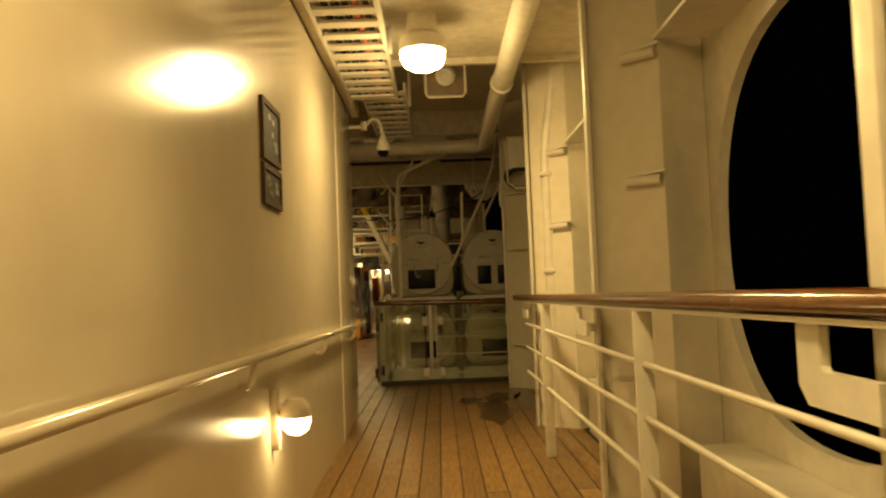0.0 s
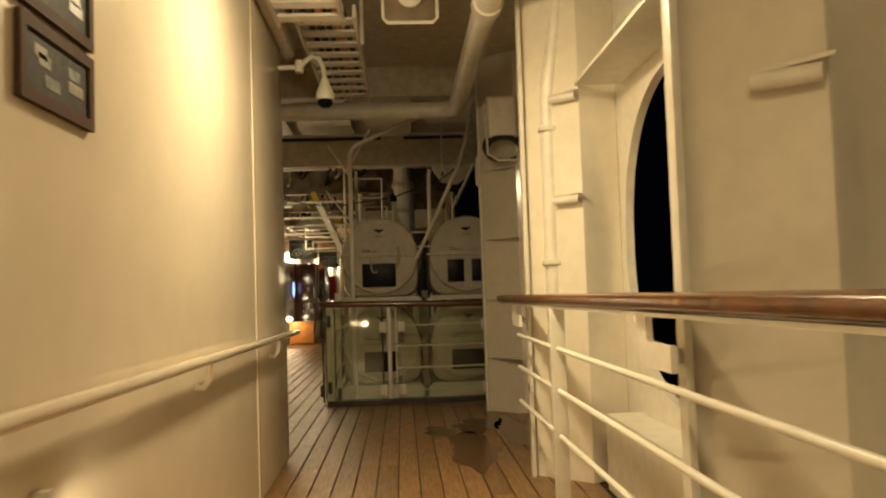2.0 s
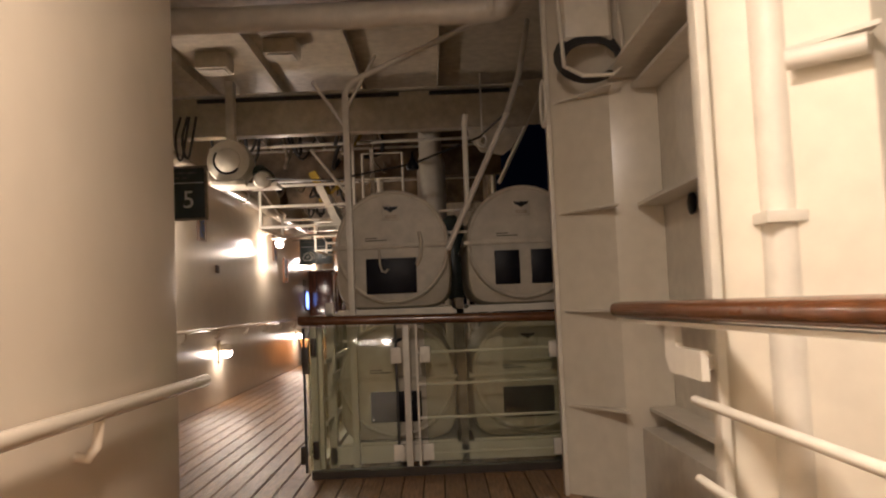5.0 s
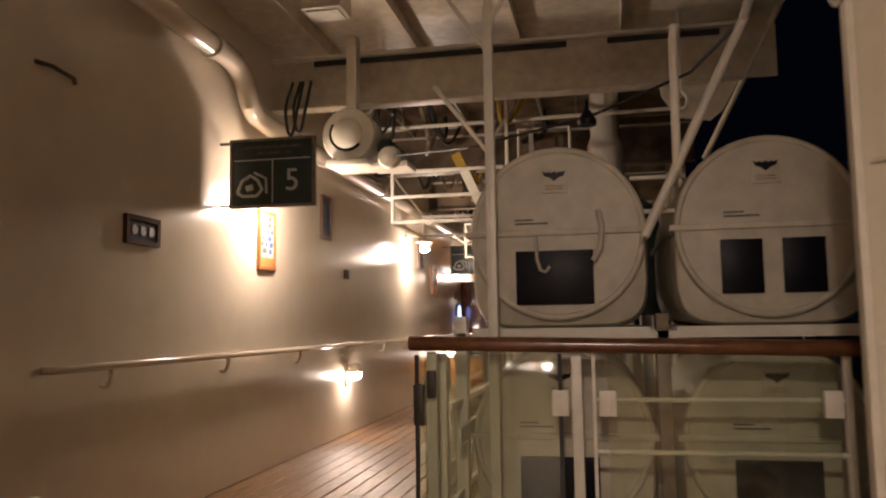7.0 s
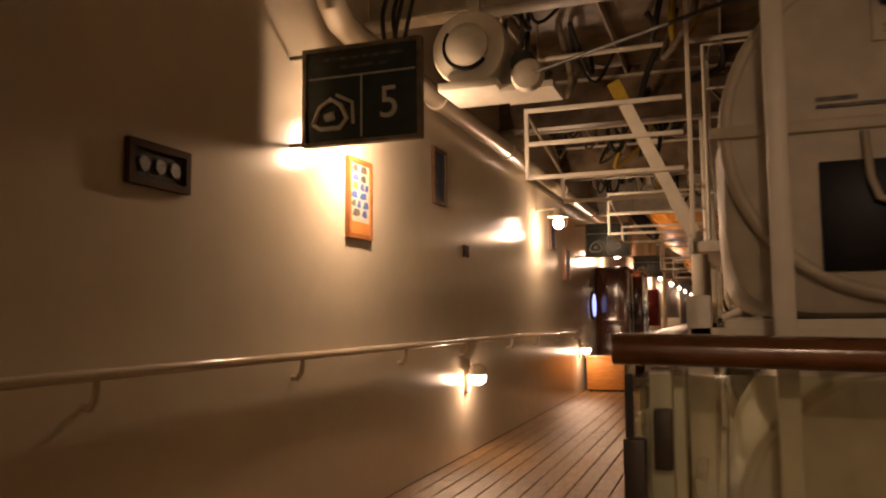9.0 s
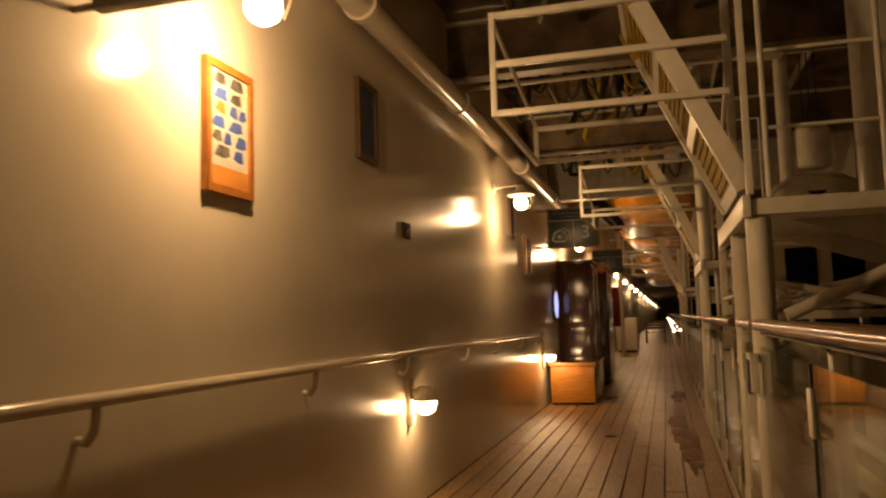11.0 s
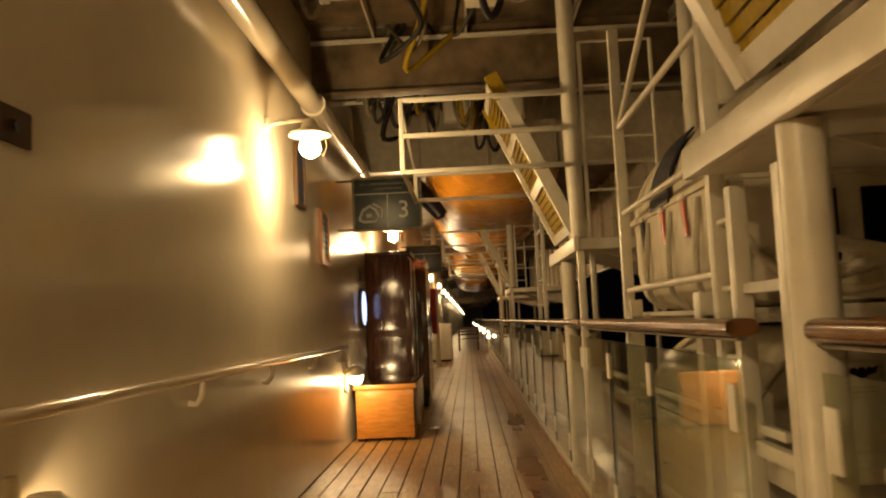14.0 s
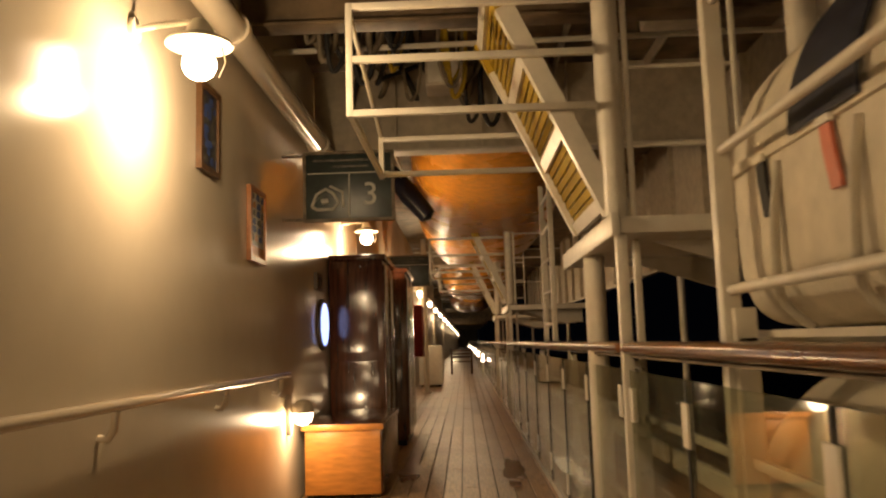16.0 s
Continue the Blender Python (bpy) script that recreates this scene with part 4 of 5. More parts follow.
# hanging lines, yellow slings and pale boxes between the girders
rng = random.Random(21)
for cx, cy, n, mats in ((-2.25, 17.4, 7, (RUBBER, STEEL_DARK)), (-2.2, 20.0, 9, (RUBBER, STEEL_DARK)), (-1.75, 20.6, 6, (YELLOW, STEEL_DARK)), (-1.5, 17.2, 5, (RUBBER, YELLOW)), (-2.3, 14.2, 5, (RUBBER, STEEL_DARK)), (-1.2, 21.3, 5, (STEEL_DARK, RUBBER))):
    c = thing("hanging_lines", (cx, cy, 3.2), "tangled dark and yellow lines hanging under the deckhead", "lines", "deckhead lines")
    for j in range(n):
        a, bq = rng.uniform(-0.28, 0.28), rng.uniform(-0.3, 0.3)
        low = rng.uniform(2.85, 3.15)
        pts = [(cx + a, cy + bq, 3.57), (cx + a + rng.uniform(-0.05, 0.05), cy + bq, low + 0.2), (cx + a + 0.06, cy + bq + 0.05, low), (cx + a + 0.14, cy + bq + 0.08, low + 0.15), (cx + a + 0.16, cy + bq + rng.uniform(0, 0.3), 3.57)]
        part("line", pipe(B(), smooth(pts), rng.uniform(0.010, 0.024), 8), mats[j % 2], c)
for x, y, w, h in ((-1.35, 17.9, 0.22, 0.2), (-1.55, 21.0, 0.3, 0.22), (-1.0, 20.8, 0.2, 0.26), (-0.4, 16.6, 0.3, 0.3), (-0.1, 19.6, 0.4, 0.3)):
    q = thing("equipment_box", (x, y, 3.3), "pale painted equipment box fixed under the deckhead", "equipment box", "equipment boxes")
    part("body", box(B(), x - w / 2, x + w / 2, y - 0.15, y + 0.15, 3.32 - h, 3.34, 0.02), CEIL, q)
    part("lid", box(B(), x - w / 2 + 0.02, x + w / 2 - 0.02, y - 0.165, y - 0.151, 3.34 - h, 3.32, 0.005), WHITE, q)
    part("hanger", tube(B(), (x, y, 3.34), (x, y, 3.565), 0.02), STEEL_DARK, q)
for y, z in ((14.9, 3.22), (16.9, 3.10), (20.2, 3.16)):
    q = thing("cross_pipe", (-1, y, z), "thin white pipe crossing under the deckhead", "pipe", "cross pipes")
    part("pipe", tube(B(), (W2 + 0.02, y, z), (0.9, y, z + 0.03), 0.02), WHITE, q)
    for x in (-2.0, -0.2):
        part("hanger", tube(B(), (x, y, z), (x, y, 3.565), 0.008), STEEL_DARK, q)

drum = thing("winch_drum", (-2.0, 12.95, 2.67), "white round winch drum with a ribbed disc cover", "winch")
part("drum", lathe(B(), [(0.02, -0.02), (0.12, -0.02), (0.125, 0.0), (0.215, 0.01), (0.225, 0.03), (0.225, 0.20), (0.18, 0.24), (0.18, 0.45)], pose(-1.98, 12.95, 2.70, -90, 0, 0), 30), WHITE, drum)
part("cover", lathe(B(), [(0.01, -0.05), (0.10, -0.05), (0.13, -0.035), (0.13, -0.02)], pose(-1.98, 12.95, 2.70, -90, 0, 0), 30), WHITE, drum)
part("rim_band", pipe(B(), [(-1.98 + 0.135 * math.cos(a), 12.92, 2.70 + 0.135 * math.sin(a)) for a in np.linspace(2.5, 5.6, 16)], 0.012, 8), BLACK, drum, "dark rim band")
part("foot", box(B(), -2.15, -1.80, 12.9, 13.3, 2.44, 2.49, 0.008), WHITE, drum)
part("hanger", box(B(), -2.02, -1.94, 13.05, 13.18, 2.9, 3.56), WHITE, drum)
loops = thing("cable_loops", (-2.42, 12.9, 2.9), "black cable loops hanging beside the winch drum", "cables")
for k in range(2):
    x = -2.47 + 0.07 * k
    part("loop", pipe(B(), smooth([(x, 13.0, 3.18), (x - 0.03, 12.92, 2.95), (x, 12.9, 2.74 + 0.02 * k), (x + 0.04, 12.9, 2.73 + 0.02 * k), (x + 0.07, 12.92, 2.92), (x + 0.09, 13.0, 3.18)]), 0.013, 8), RUBBER, loops)
motor = thing("winch_motor", (-1.65, 12.95, 2.5), "small dark electric motor with a white round cover", "motor")
part("body", tube(B(), (-1.66, 12.95, 2.57), (-1.66, 13.35, 2.57), 0.075, 18), NAVY, motor)
part("cover", lathe(B(), [(0.01, -0.03), (0.08, -0.025), (0.095, 0.0), (0.095, 0.02)], pose(-1.63, 12.94, 2.49, -90, 0, 0), 22), WHITE, motor)
part("base", box(B(), -1.82, -1.5, 13.0, 13.3, 2.43, 2.47), WHITE, motor)

# ---- boarding platforms, one unit built at its own place along the rail ----


def boarding_unit(y0, ladder):
    u = thing("boarding_platform", (-0.8, y0, 0), "white steel boarding platform with a folded yellow stair", "platform", "boarding platforms")
    yb = y0 + 1.3
    xl, xr = -1.92, -0.86
    for z in (2.12, 2.36, 2.60):
        part("cage_bar", box(B(), xl, xr, y0 - 0.015, y0 + 0.015, z - 0.015, z + 0.015, 0.004), WHITE, u)
    for z in (2.13, 2.34):
        part("cage_bar", box(B(), xl, xr, yb - 0.015, yb + 0.015, z - 0.015, z + 0.015, 0.004), WHITE, u)
    for y, t in ((y0, 2.615), (yb, 2.36)):
        part("cage_post", box(B(), xl - 0.015, xl + 0.015, y - 0.016, y + 0.016, 2.105, t, 0.004), WHITE, u)
    part("side_bar", box(B(), xl - 0.012, xl + 0.012, y0, yb, 2.105, 2.14), WHITE, u)
    part("side_bar", tube(B(), (xl, y0, 2.58), (xl, yb, 2.36), 0.012, 8), WHITE, u)
    part("slab", box(B(), -0.812, 0.25, y0 - 0.10, yb + 0.15, 1.55, 1.62, 0.006), WHITE, u)
    part("slab_edge", box(B(), -0.85, -0.815, y0 - 0.12, yb + 0.17, 1.54, 1.635, 0.005), WHITE, u)
    for y in (y0 + 0.18, y0 + 0.95):
        bm = B()
        loft(bm, [[(x, y + e, z) for x, z in ((-0.62, 1.548), (0.24, 1.548), (0.24, 1.36), (-0.05, 1.36))] for e in (0, 0.015)])
        part("gusset", bm, WHITE, u)
    # folded stair leaning inboard
    foot, top, w0, w1 = Vector((-0.81, 0, 1.69)), Vector((-1.28, 0, 2.70)), y0 + 0.06, y0 + 0.90
    d = top - foot
    nrm = Vector((d.z, 0, -d.x)).normalized()
    for y in (w0, w1):
        bm = B()
        ring = []
        for p in (foot, top):
            ring.append([p + nrm * a + Vector((0, y + b, 0)) for a, b in ((-0.05, -0.03), (0.035, -0.03), (0.035, 0.03), (-0.05, 0.03))])
        loft(bm, ring)
        part("stringer", bm, WHITE, u)
    n = 6
    for i in range(n + 1):
        p = foot + d * (i / n)
        if i in (0, 2, 4, n):
            bm = B()
            q = p + d.normalized() * 0.062
            loft(bm, [[e + nrm * a + Vector((0, y, 0)) for a, y in ((-0.038, w0 + 0.02), (0.02, w0 + 0.02), (0.02, w1 - 0.02), (-0.038, w1 - 0.02))] for e in (p, q)])
            part("cross_plate", bm, WHITE, u)
        if i < n:
            for j in range(4):
                a = foot + d * ((i + (j + 0.05) / 4) / n)
                b = foot + d * ((i + (j + 0.95) / 4) / n)
                bm = B()
                loft(bm, [[e + nrm * s + Vector((0, y, 0)) for s, y in ((-0.024 + lift, w0 + 0.032), (-0.016 + lift, w0 + 0.032), (-0.016 + lift, w1 - 0.032), (-0.024 + lift, w1 - 0.032))] for lift, e in ((0.0, a), (0.008, b))])
                part("grating_bar", bm, YELLOW, u)
    for y in (w0, w1):
        part("stringer_end", loft(B(), [[p + nrm * a + Vector((0, y + b, 0)) for a, b in ((-0.052, -0.032), (0.037, -0.032), (0.037, 0.032), (-0.052, 0.032))] for p in (top - d * 0.10, top + d * 0.06)]), YELLOW, u, "yellow painted stair end")
    # posts, mast and columns: the first unit has a round corner column, the others a laddered post and a mast
    if ladder:
        part("mast", tube(B(), (-0.80, y0 + 0.06, 1.64), (-0.80, y0 + 0.06, 3.55), 0.056, 20), WHITE, u, "round white mast")
        part("ladder_post", box(B(), -0.83, -0.785, y0 - 0.10, y0 - 0.055, 0, 1.545, 0.004), WHITE, u)
        part("ladder_post", box(B(), -0.72, -0.69, y0 + 0.10, y0 + 0.13, 0, 1.545, 0.004), WHITE, u)
        for z in (0.15, 0.36, 0.57, 0.78, 0.99):
            part("side_rung", tube(B(), (-0.80, y0 - 0.06, z), (-0.705, y0 + 0.11, z), 0.011), WHITE, u)
    else:
        part("corner_post", box(B(), -0.83, -0.80, y0 - 0.115, y0 - 0.085, 1.636, 3.5, 0.004), WHITE, u)
        part("column", tube(B(), (-0.785, y0 - 0.05, 0), (-0.785, y0 - 0.05, 1.539), 0.052, 22), WHITE, u, "round white supporting column")
    part("column", tube(B(), (-0.785, y0 + 0.75, 0), (-0.785, y0 + 0.75, 1.539), 0.052, 22), WHITE, u, "round white supporting column")
    part("ladder_post", tube(B(), (-0.72, y0 + 0.05, 1.64), (-0.72, y0 + 0.05, 2.95), 0.014, 8), WHITE, u)
    for z in (1.95, 2.3, 2.65, 2.95):
        part("rung", tube(B(), (-0.72, y0 + 0.05, z), (-0.25, y0 + 0.05, z), 0.009, 8), WHITE, u)
    part("ladder_post", tube(B(), (-0.25, y0 + 0.05, 1.64), (-0.25, y0 + 0.05, 2.95), 0.014, 8), WHITE, u)


boarding_unit(14.12, False)
boarding_unit(18.25, True)
boarding_unit(26.2, True)
boarding_unit(30.5, True)

gal = thing("gallery_frame", (-0.7, 16, 0), "white square steel posts with side rails above the glass", "frame")
for y, a in ((15.13, 1.50), (15.50, 1.50), (15.68, 3.3), (17.15, 2.6)):
    part("post", box(B(), -0.75, -0.70, y - 0.025, y + 0.025, 0, a, 0.004), WHITE, gal)
for z in (1.25, 1.64, 2.08):
    part("side_rail", tube(B(), (-0.725, 15.70, z), (-0.725, 17.13, z), 0.015, 8), WHITE, gal)
for z in (0.15, 0.36, 0.57, 0.78, 0.99, 1.2, 1.41):
    part("rung", tube(B(), (-0.725, 15.526, z), (-0.725, 15.654, z), 0.011), WHITE, gal)
part("diagonal", tube(B(), (-0.725, 17.13, 2.08), (-0.725, 15.70, 2.75), 0.015, 8), WHITE, gal)
part("stub_rail", box(B(), -0.73, -0.70, 15.156, 15.474, 1.18, 1.21), WHITE, gal)
part("stub_rail", box(B(), -0.73, -0.70, 15.156, 15.474, 0.72, 0.76), WHITE, gal)


def side_glass(y0, y1, joints, posts):
    g = thing("glass_railing", (RAIL2, (y0 + y1) / 2, 0), "glass panelled promenade railing with varnished wooden handrail", "railing", "promenade glass railings")
    part("handrail", wood_section(B(), (RAIL2, y0, 1.112), (RAIL2, y1, 1.112), 0.09, 0.046), VARNISH, g, "varnished wooden handrail")
    part("under_bar", box(B(), RAIL2 - 0.014, RAIL2 + 0.014, y0 + 0.01, y1 - 0.01, 1.050, 1.058), STEEL_DARK, g)
    edges = [y0] + list(joints) + [y1]
    for a, b in zip(edges, edges[1:]):
        pane = part("glass_pane", box(B(), RAIL2 - 0.02, RAIL2 - 0.009, a + 0.012, b - 0.012, 0.05, 1.0), GLASS, g, "greenish safety glass pane")
        pane.visible_shadow = False
    for y in joints:
        part("joint_strip", box(B(), RAIL2 - 0.024, RAIL2 - 0.005, y - 0.008, y + 0.008, 0.05, 1.0), RUBBER, g, "black joint strip")
    for y in list(joints) + [y0 + 0.05, y1 - 0.05]:
        for z in (0.87, 0.20):
            part("clamp", box(B(), RAIL2 - 0.030, RAIL2 - 0.021, y - 0.03, y + 0.03, z - 0.065, z + 0.065, 0.003), WHITE, g, "white glass clamp")
    for y in posts:
        part("post", box(B(), RAIL2 + 0.03, RAIL2 + 0.07, y - 0.03, y + 0.03, 0, 1.03, 0.004), WHITE, g)
    for z, dx, h in ((0.79, 0.09, 0.014), (0.66, 0.13, 0.036), (0.36, 0.09, 0.014)):
        part("rail_bar", box(B(), RAIL2 + dx, RAIL2 + dx + 0.02, y0, y1, z - h, z + h, 0.003), WHITE, g)
    part("toe_plate", box(B(), RAIL2 - 0.02, RAIL2 + 0.04, y0, y1, 0.0, 0.05), WHITE, g)


side_glass(10.50, 14.0, (11.65, 12.8), (10.6, 12.8))
side_glass(14.13, 14.80, (), ())
side_glass(15.30, 18.10, (16.37, 17.3), ())
side_glass(18.22, 26.0, (19.2, 20.2, 21.2, 22.3, 23.5, 24.7), (18.3, 20.2, 22.3, 24.7, 25.9))
side_glass(26.1, 48.0, tuple(np.arange(27.5, 47, 1.6)), tuple(np.arange(27.5, 47, 3.2)))
side_glass(48.1, 168.0, tuple(np.arange(51, 166, 6.0)), tuple(np.arange(51, 166, 12.0)))

# gate between the two round columns: a yellow plate low behind its glass, and its latch
plate_low = thing("gate_kick_plate", (RAIL2 + 0.03, 14.46, 0.05), "yellow painted steel plate low behind the gate glass", "plate")
part("plate", box(B(), RAIL2 + 0.045, RAIL2 + 0.052, 14.16, 14.77, 0.051, 0.70, 0.002), YELLOW, plate_low)
for z in (0.20, 0.62):
    part("rib", box(B(), RAIL2 + 0.028, RAIL2 + 0.044, 14.16, 14.77, z - 0.012, z + 0.012, 0.003), YELLOW, plate_low)
lock = thing("gate_latch", (RAIL2 - 0.04, 14.07, 0.81), "white steel gate latch box with black slots", "latch")
bm = B()
for y0, y1, z0, z1 in ((14.0, 14.02, 0.81, 0.97), (14.12, 14.14, 0.81, 0.97), (14.02, 14.12, 0.945, 0.97), (14.02, 14.12, 0.81, 0.835)):
    box(bm, RAIL2 - 0.06, RAIL2 - 0.026, y0, y1, z0, z1, 0.004)
part("frame", bm, WHITE, lock)
for y in (14.042, 14.098):
    part("slot", box(B(), RAIL2 - 0.066, RAIL2 - 0.05, y - 0.013, y + 0.013, 0.80, 0.94, 0.003), BLACK, lock, "black latch bar")
part("backing", box(B(), RAIL2 - 0.040, RAIL2 - 0.030, 14.02, 14.12, 0.836, 0.944), WHITE, lock)

# the far ladder beyond the third unit
lad = thing("inclined_ladder", (-0.75, 21.4, 0), "white steel ladder leaning above the railing", "ladder")
for y in (21.1, 21.75):
    part("stile", box(B(), -0.78, -0.74, y - 0.02, y + 0.02, 1.05, 2.45, 0.004), WHITE, lad)
for z in np.arange(1.25, 2.4, 0.26):
    part("rung", tube(B(), (-0.76, 21.1, z), (-0.76, 21.75, z), 0.012, 8), WHITE, lad)

# ---- box, lockers and far furniture ----
chest = thing("deck_chest", (-2.39, 21.0, 0), "orange varnished wooden deck chest with a dark side", "chest")
part("front_panel", box(B(), -2.68, -2.115, 20.95, 20.975, 0.03, 0.50, 0.004), OAK, chest)
part("body", box(B(), -2.68, -2.10, 20.975, 22.3, 0.03, 0.50, 0.004), MAHOGANY, chest)
part("lid", box(B(), -2.70, -2.085, 20.93, 22.32, 0.502, 0.545, 0.008), MAHOGANY, chest)
part("front_edge", box(B(), -2.70, -2.085, 20.915, 20.928, 0.502, 0.545, 0.003), OAK, chest)
for x in (-2.64, -2.16):
    part("foot", box(B(), x - 0.03, x + 0.03, 20.98, 21.06, 0, 0.03), DARKMETAL, chest)
for y0, x1 in ((22.4, -2.22), (23.9, -2.12)):
    lk = thing("mahogany_locker", (-2.48, y0 + 0.5, 0), "tall glossy dark mahogany locker against the wall", "locker", "mahogany lockers")
    part("body", box(B(), W2 + 0.01, x1, y0, y0 + 1.2, 0.06, 1.93, 0.01), MAHOGANY, lk)
    part("plinth", box(B(), W2 + 0.01, x1 - 0.02, y0 + 0.02, y0 + 1.18, 0, 0.06), BLACK, lk)
    part("cornice", box(B(), W2 + 0.01, x1 + 0.03, y0 - 0.03, y0 + 1.23, 1.93, 1.98, 0.012), MAHOGANY, lk)
    for k in range(2):
        part("side_panel", box(B(), W2 + 0.06, x1 - 0.05, y0 - 0.012, y0 - 0.001, 0.16 + 0.9 * k, 0.98 + 0.88 * k, 0.004), MAHOGANY, lk)
        d = part("door", box(B(), x1 + 0.001, x1 + 0.018, y0 + 0.03 + 0.58 * k, y0 + 0.59 + 0.58 * k, 0.12, 1.88, 0.004), MAHOGANY, lk)
        part("knob", tube(B(), (x1 + 0.018, y0 + 0.56 + 0.08 * k, 1.0), (x1 + 0.04, y0 + 0.56 + 0.08 * k, 1.0), 0.015, 10), CHROME, d)
hose = thing("fire_hose_box", (-2.5, 28, 1.3), "red fire hose box on the far wall", "fire box")
part("box", box(B(), W2, -2.15, 27.9, 28.6, 0.9, 1.75, 0.02), RED, hose)
part("door", box(B(), W2 + 0.04, -2.19, 27.88, 27.898, 0.95, 1.70, 0.006), RED, hose)
cab = thing("deck_cabinet", (-2.4, 36, 0), "pale metal deck cabinet", "cabinet")
part("body", box(B(), -2.66, -2.05, 35.5, 36.4, 0.05, 1.05, 0.01), WHITE, cab)
part("door", box(B(), -2.62, -2.09, 35.48, 35.498, 0.1, 1.0, 0.004), WHITE, cab)
part("foot", box(B(), -2.6, -2.1, 35.55, 36.3, 0, 0.05), BLACK, cab)
pole = thing("support_pole", (-2.5, 33, 0), "white round support pole by the wall", "pole")
part("pole", tube(B(), (-2.35, 33, 0), (-2.35, 33, 3.5), 0.06, 14), WHITE, pole)
part("base", tube(B(), (-2.35, 33, 0), (-2.35, 33, 0.04), 0.12, 14), WHITE, pole)
bench = thing("deck_bench", (-1.6, 43, 0), "dark wooden deck bench on the planks", "bench")
for k in range(4):
    part("seat_slat", box(B(), -2.0, -1.2, 42.7 + 0.13 * k, 42.81 + 0.13 * k, 0.42, 0.45), MAHOGANY, bench)
for k in range(3):
    part("back_slat", box(B(), -2.0, -1.2, 43.22, 43.25, 0.55 + 0.11 * k, 0.63 + 0.11 * k), MAHOGANY, bench)
for x in (-1.95, -1.25):
    for y in (42.72, 43.2):
        part("leg", box(B(), x - 0.03, x + 0.03, y, y + 0.05, 0, 0.42 if y < 43 else 0.88), MAHOGANY, bench)

# low deck lights along the far rail
for k in range(9):
    y = 40 + 8.0 * k + 0.7 * k * k
    d = thing("low_deck_light", (-0.9, y, 0.45), "small lit bollard light by the far railing", "deck light", "far deck lights")
    part("post", tube(B(), (-0.92, y, 0), (-0.92, y, 0.5), 0.03, 10), WHITE, d)
    part("lens", lathe(B(), [(0.035, 0.50), (0.045, 0.52), (0.045, 0.57), (0.02, 0.59)], pose(-0.92, y, 0), 14), GLOW, d, "glowing lens")

# ---- boats ----


def hull_mesh(cx, y0, y1, keel, deck, half, n=18):
    secs = []
    for i in range(n):
        t = i / (n - 1)
        f = max(0.06, math.sin(math.pi * min(max(t, 0.03), 0.97)) ** 0.26)
        y = y0 + (y1 - y0) * t
        zk = keel + (deck - keel) * 0.75 * (1 - f) ** 1.5
        ring = []
        for a in np.linspace(0, math.pi, 15):
            ring.append((cx - half * f * math.copysign(abs(math.cos(a)) ** 0.6, math.cos(a)), y, deck - (deck - zk) * math.sin(a) ** 0.8))
        secs.append(ring)
    return loft(B(), secs)


for y0, y1 in ((22.1, 34.4), (36.2, 47.2), (50, 60)):
    ob = thing("orange_lifeboat", (-1.3, (y0 + y1) / 2, 2.8), "orange lifeboat hull hanging over the promenade", "lifeboat", "orange lifeboats")
    part("hull", hull_mesh(-1.08, y0, y1, 2.66, 3.52, 1.12), ORANGE, ob)
    part("hanger", tube(B(), (-1.25, y0 + 2, 3.5), (-1.25, y0 + 2, 3.58), 0.05, 10), STEEL_DARK, ob)
    for k in range(3):
        part("grab_line", pipe(B(), [(-2.2 + 0.05 * k, y0 + 1 + 2.8 * k, 3.3), (-2.12, y0 + 1.9 + 2.8 * k, 3.1), (-2.2, y0 + 2.8 + 2.8 * k, 3.3)], 0.012, 6), LETTER, ob)
fend = thing("dark_fender", (-2.0, 24.6, 2.4), "dark rubber fender hanging beside the lifeboat", "fender")
part("body", lathe(B(), [(0.02, -0.40), (0.10, -0.36), (0.13, 0.0), (0.10, 0.36), (0.02, 0.40)], pose(-2.08, 24.4, 2.93, 0, -38, 0), 16), BLACK, fend)
part("rope", tube(B(), (-2.32, 24.4, 3.24), (-2.36, 24.4, 3.56), 0.012, 6), RUBBER, fend)

ped = thing("davit_pedestal", (0.08, 15.3, 1.62), "fat white davit pedestal standing on the platform", "pedestal")
part("foot_flange", tube(B(), (0.08, 15.32, 1.62), (0.08, 15.32, 1.65), 0.26, 24), WHITE, ped)
part("body", lathe(B(), [(0.22, 1.652), (0.22, 1.66), (0.185, 1.70), (0.185, 3.0), (0.15, 3.1), (0.15, 3.56)], pose(0.08, 15.32, 0), 28), WHITE, ped)
c = thing("davit_column", (0.0, 18.02, 0), "white round davit column with a barrel head", "column")
part("column", tube(B(), (-0.08, 18.0, 1.62), (-0.08, 18.0, 3.55), 0.06, 18), WHITE, c)
part("barrel", lathe(B(), [(0.12, 2.38), (0.15, 2.40), (0.15, 2.72), (0.13, 2.75)], pose(0.14, 18.0, 0), 24), WHITE, c)
part("arm", box(B(), -0.06, 0.05, 17.97, 18.03, 2.5, 2.58), WHITE, c)
for x in (0.08, 0.14, 0.20):
    part("wire", tube(B(), (x, 18.0, 2.75), (x, 18.0, 3.55), 0.006, 8), RUBBER, c)
flap = thing("canvas_flap", (-0.6, 16.6, 1.7), "dark blue canvas flap draped over the raft canister", "canvas")
bm = B()
loft(bm, [[(-0.22 - rr * math.cos(a), y, 1.595 + rr * math.sin(a)) for rr, a in [(0.447, a) for a in np.linspace(0.0, 0.78, 8)] + [(0.456, a) for a in np.linspace(0.78, 0.0, 8)]] for y in (16.47, 16.64, 16.80)])
part("cloth", bm, DARKBLUE, flap)
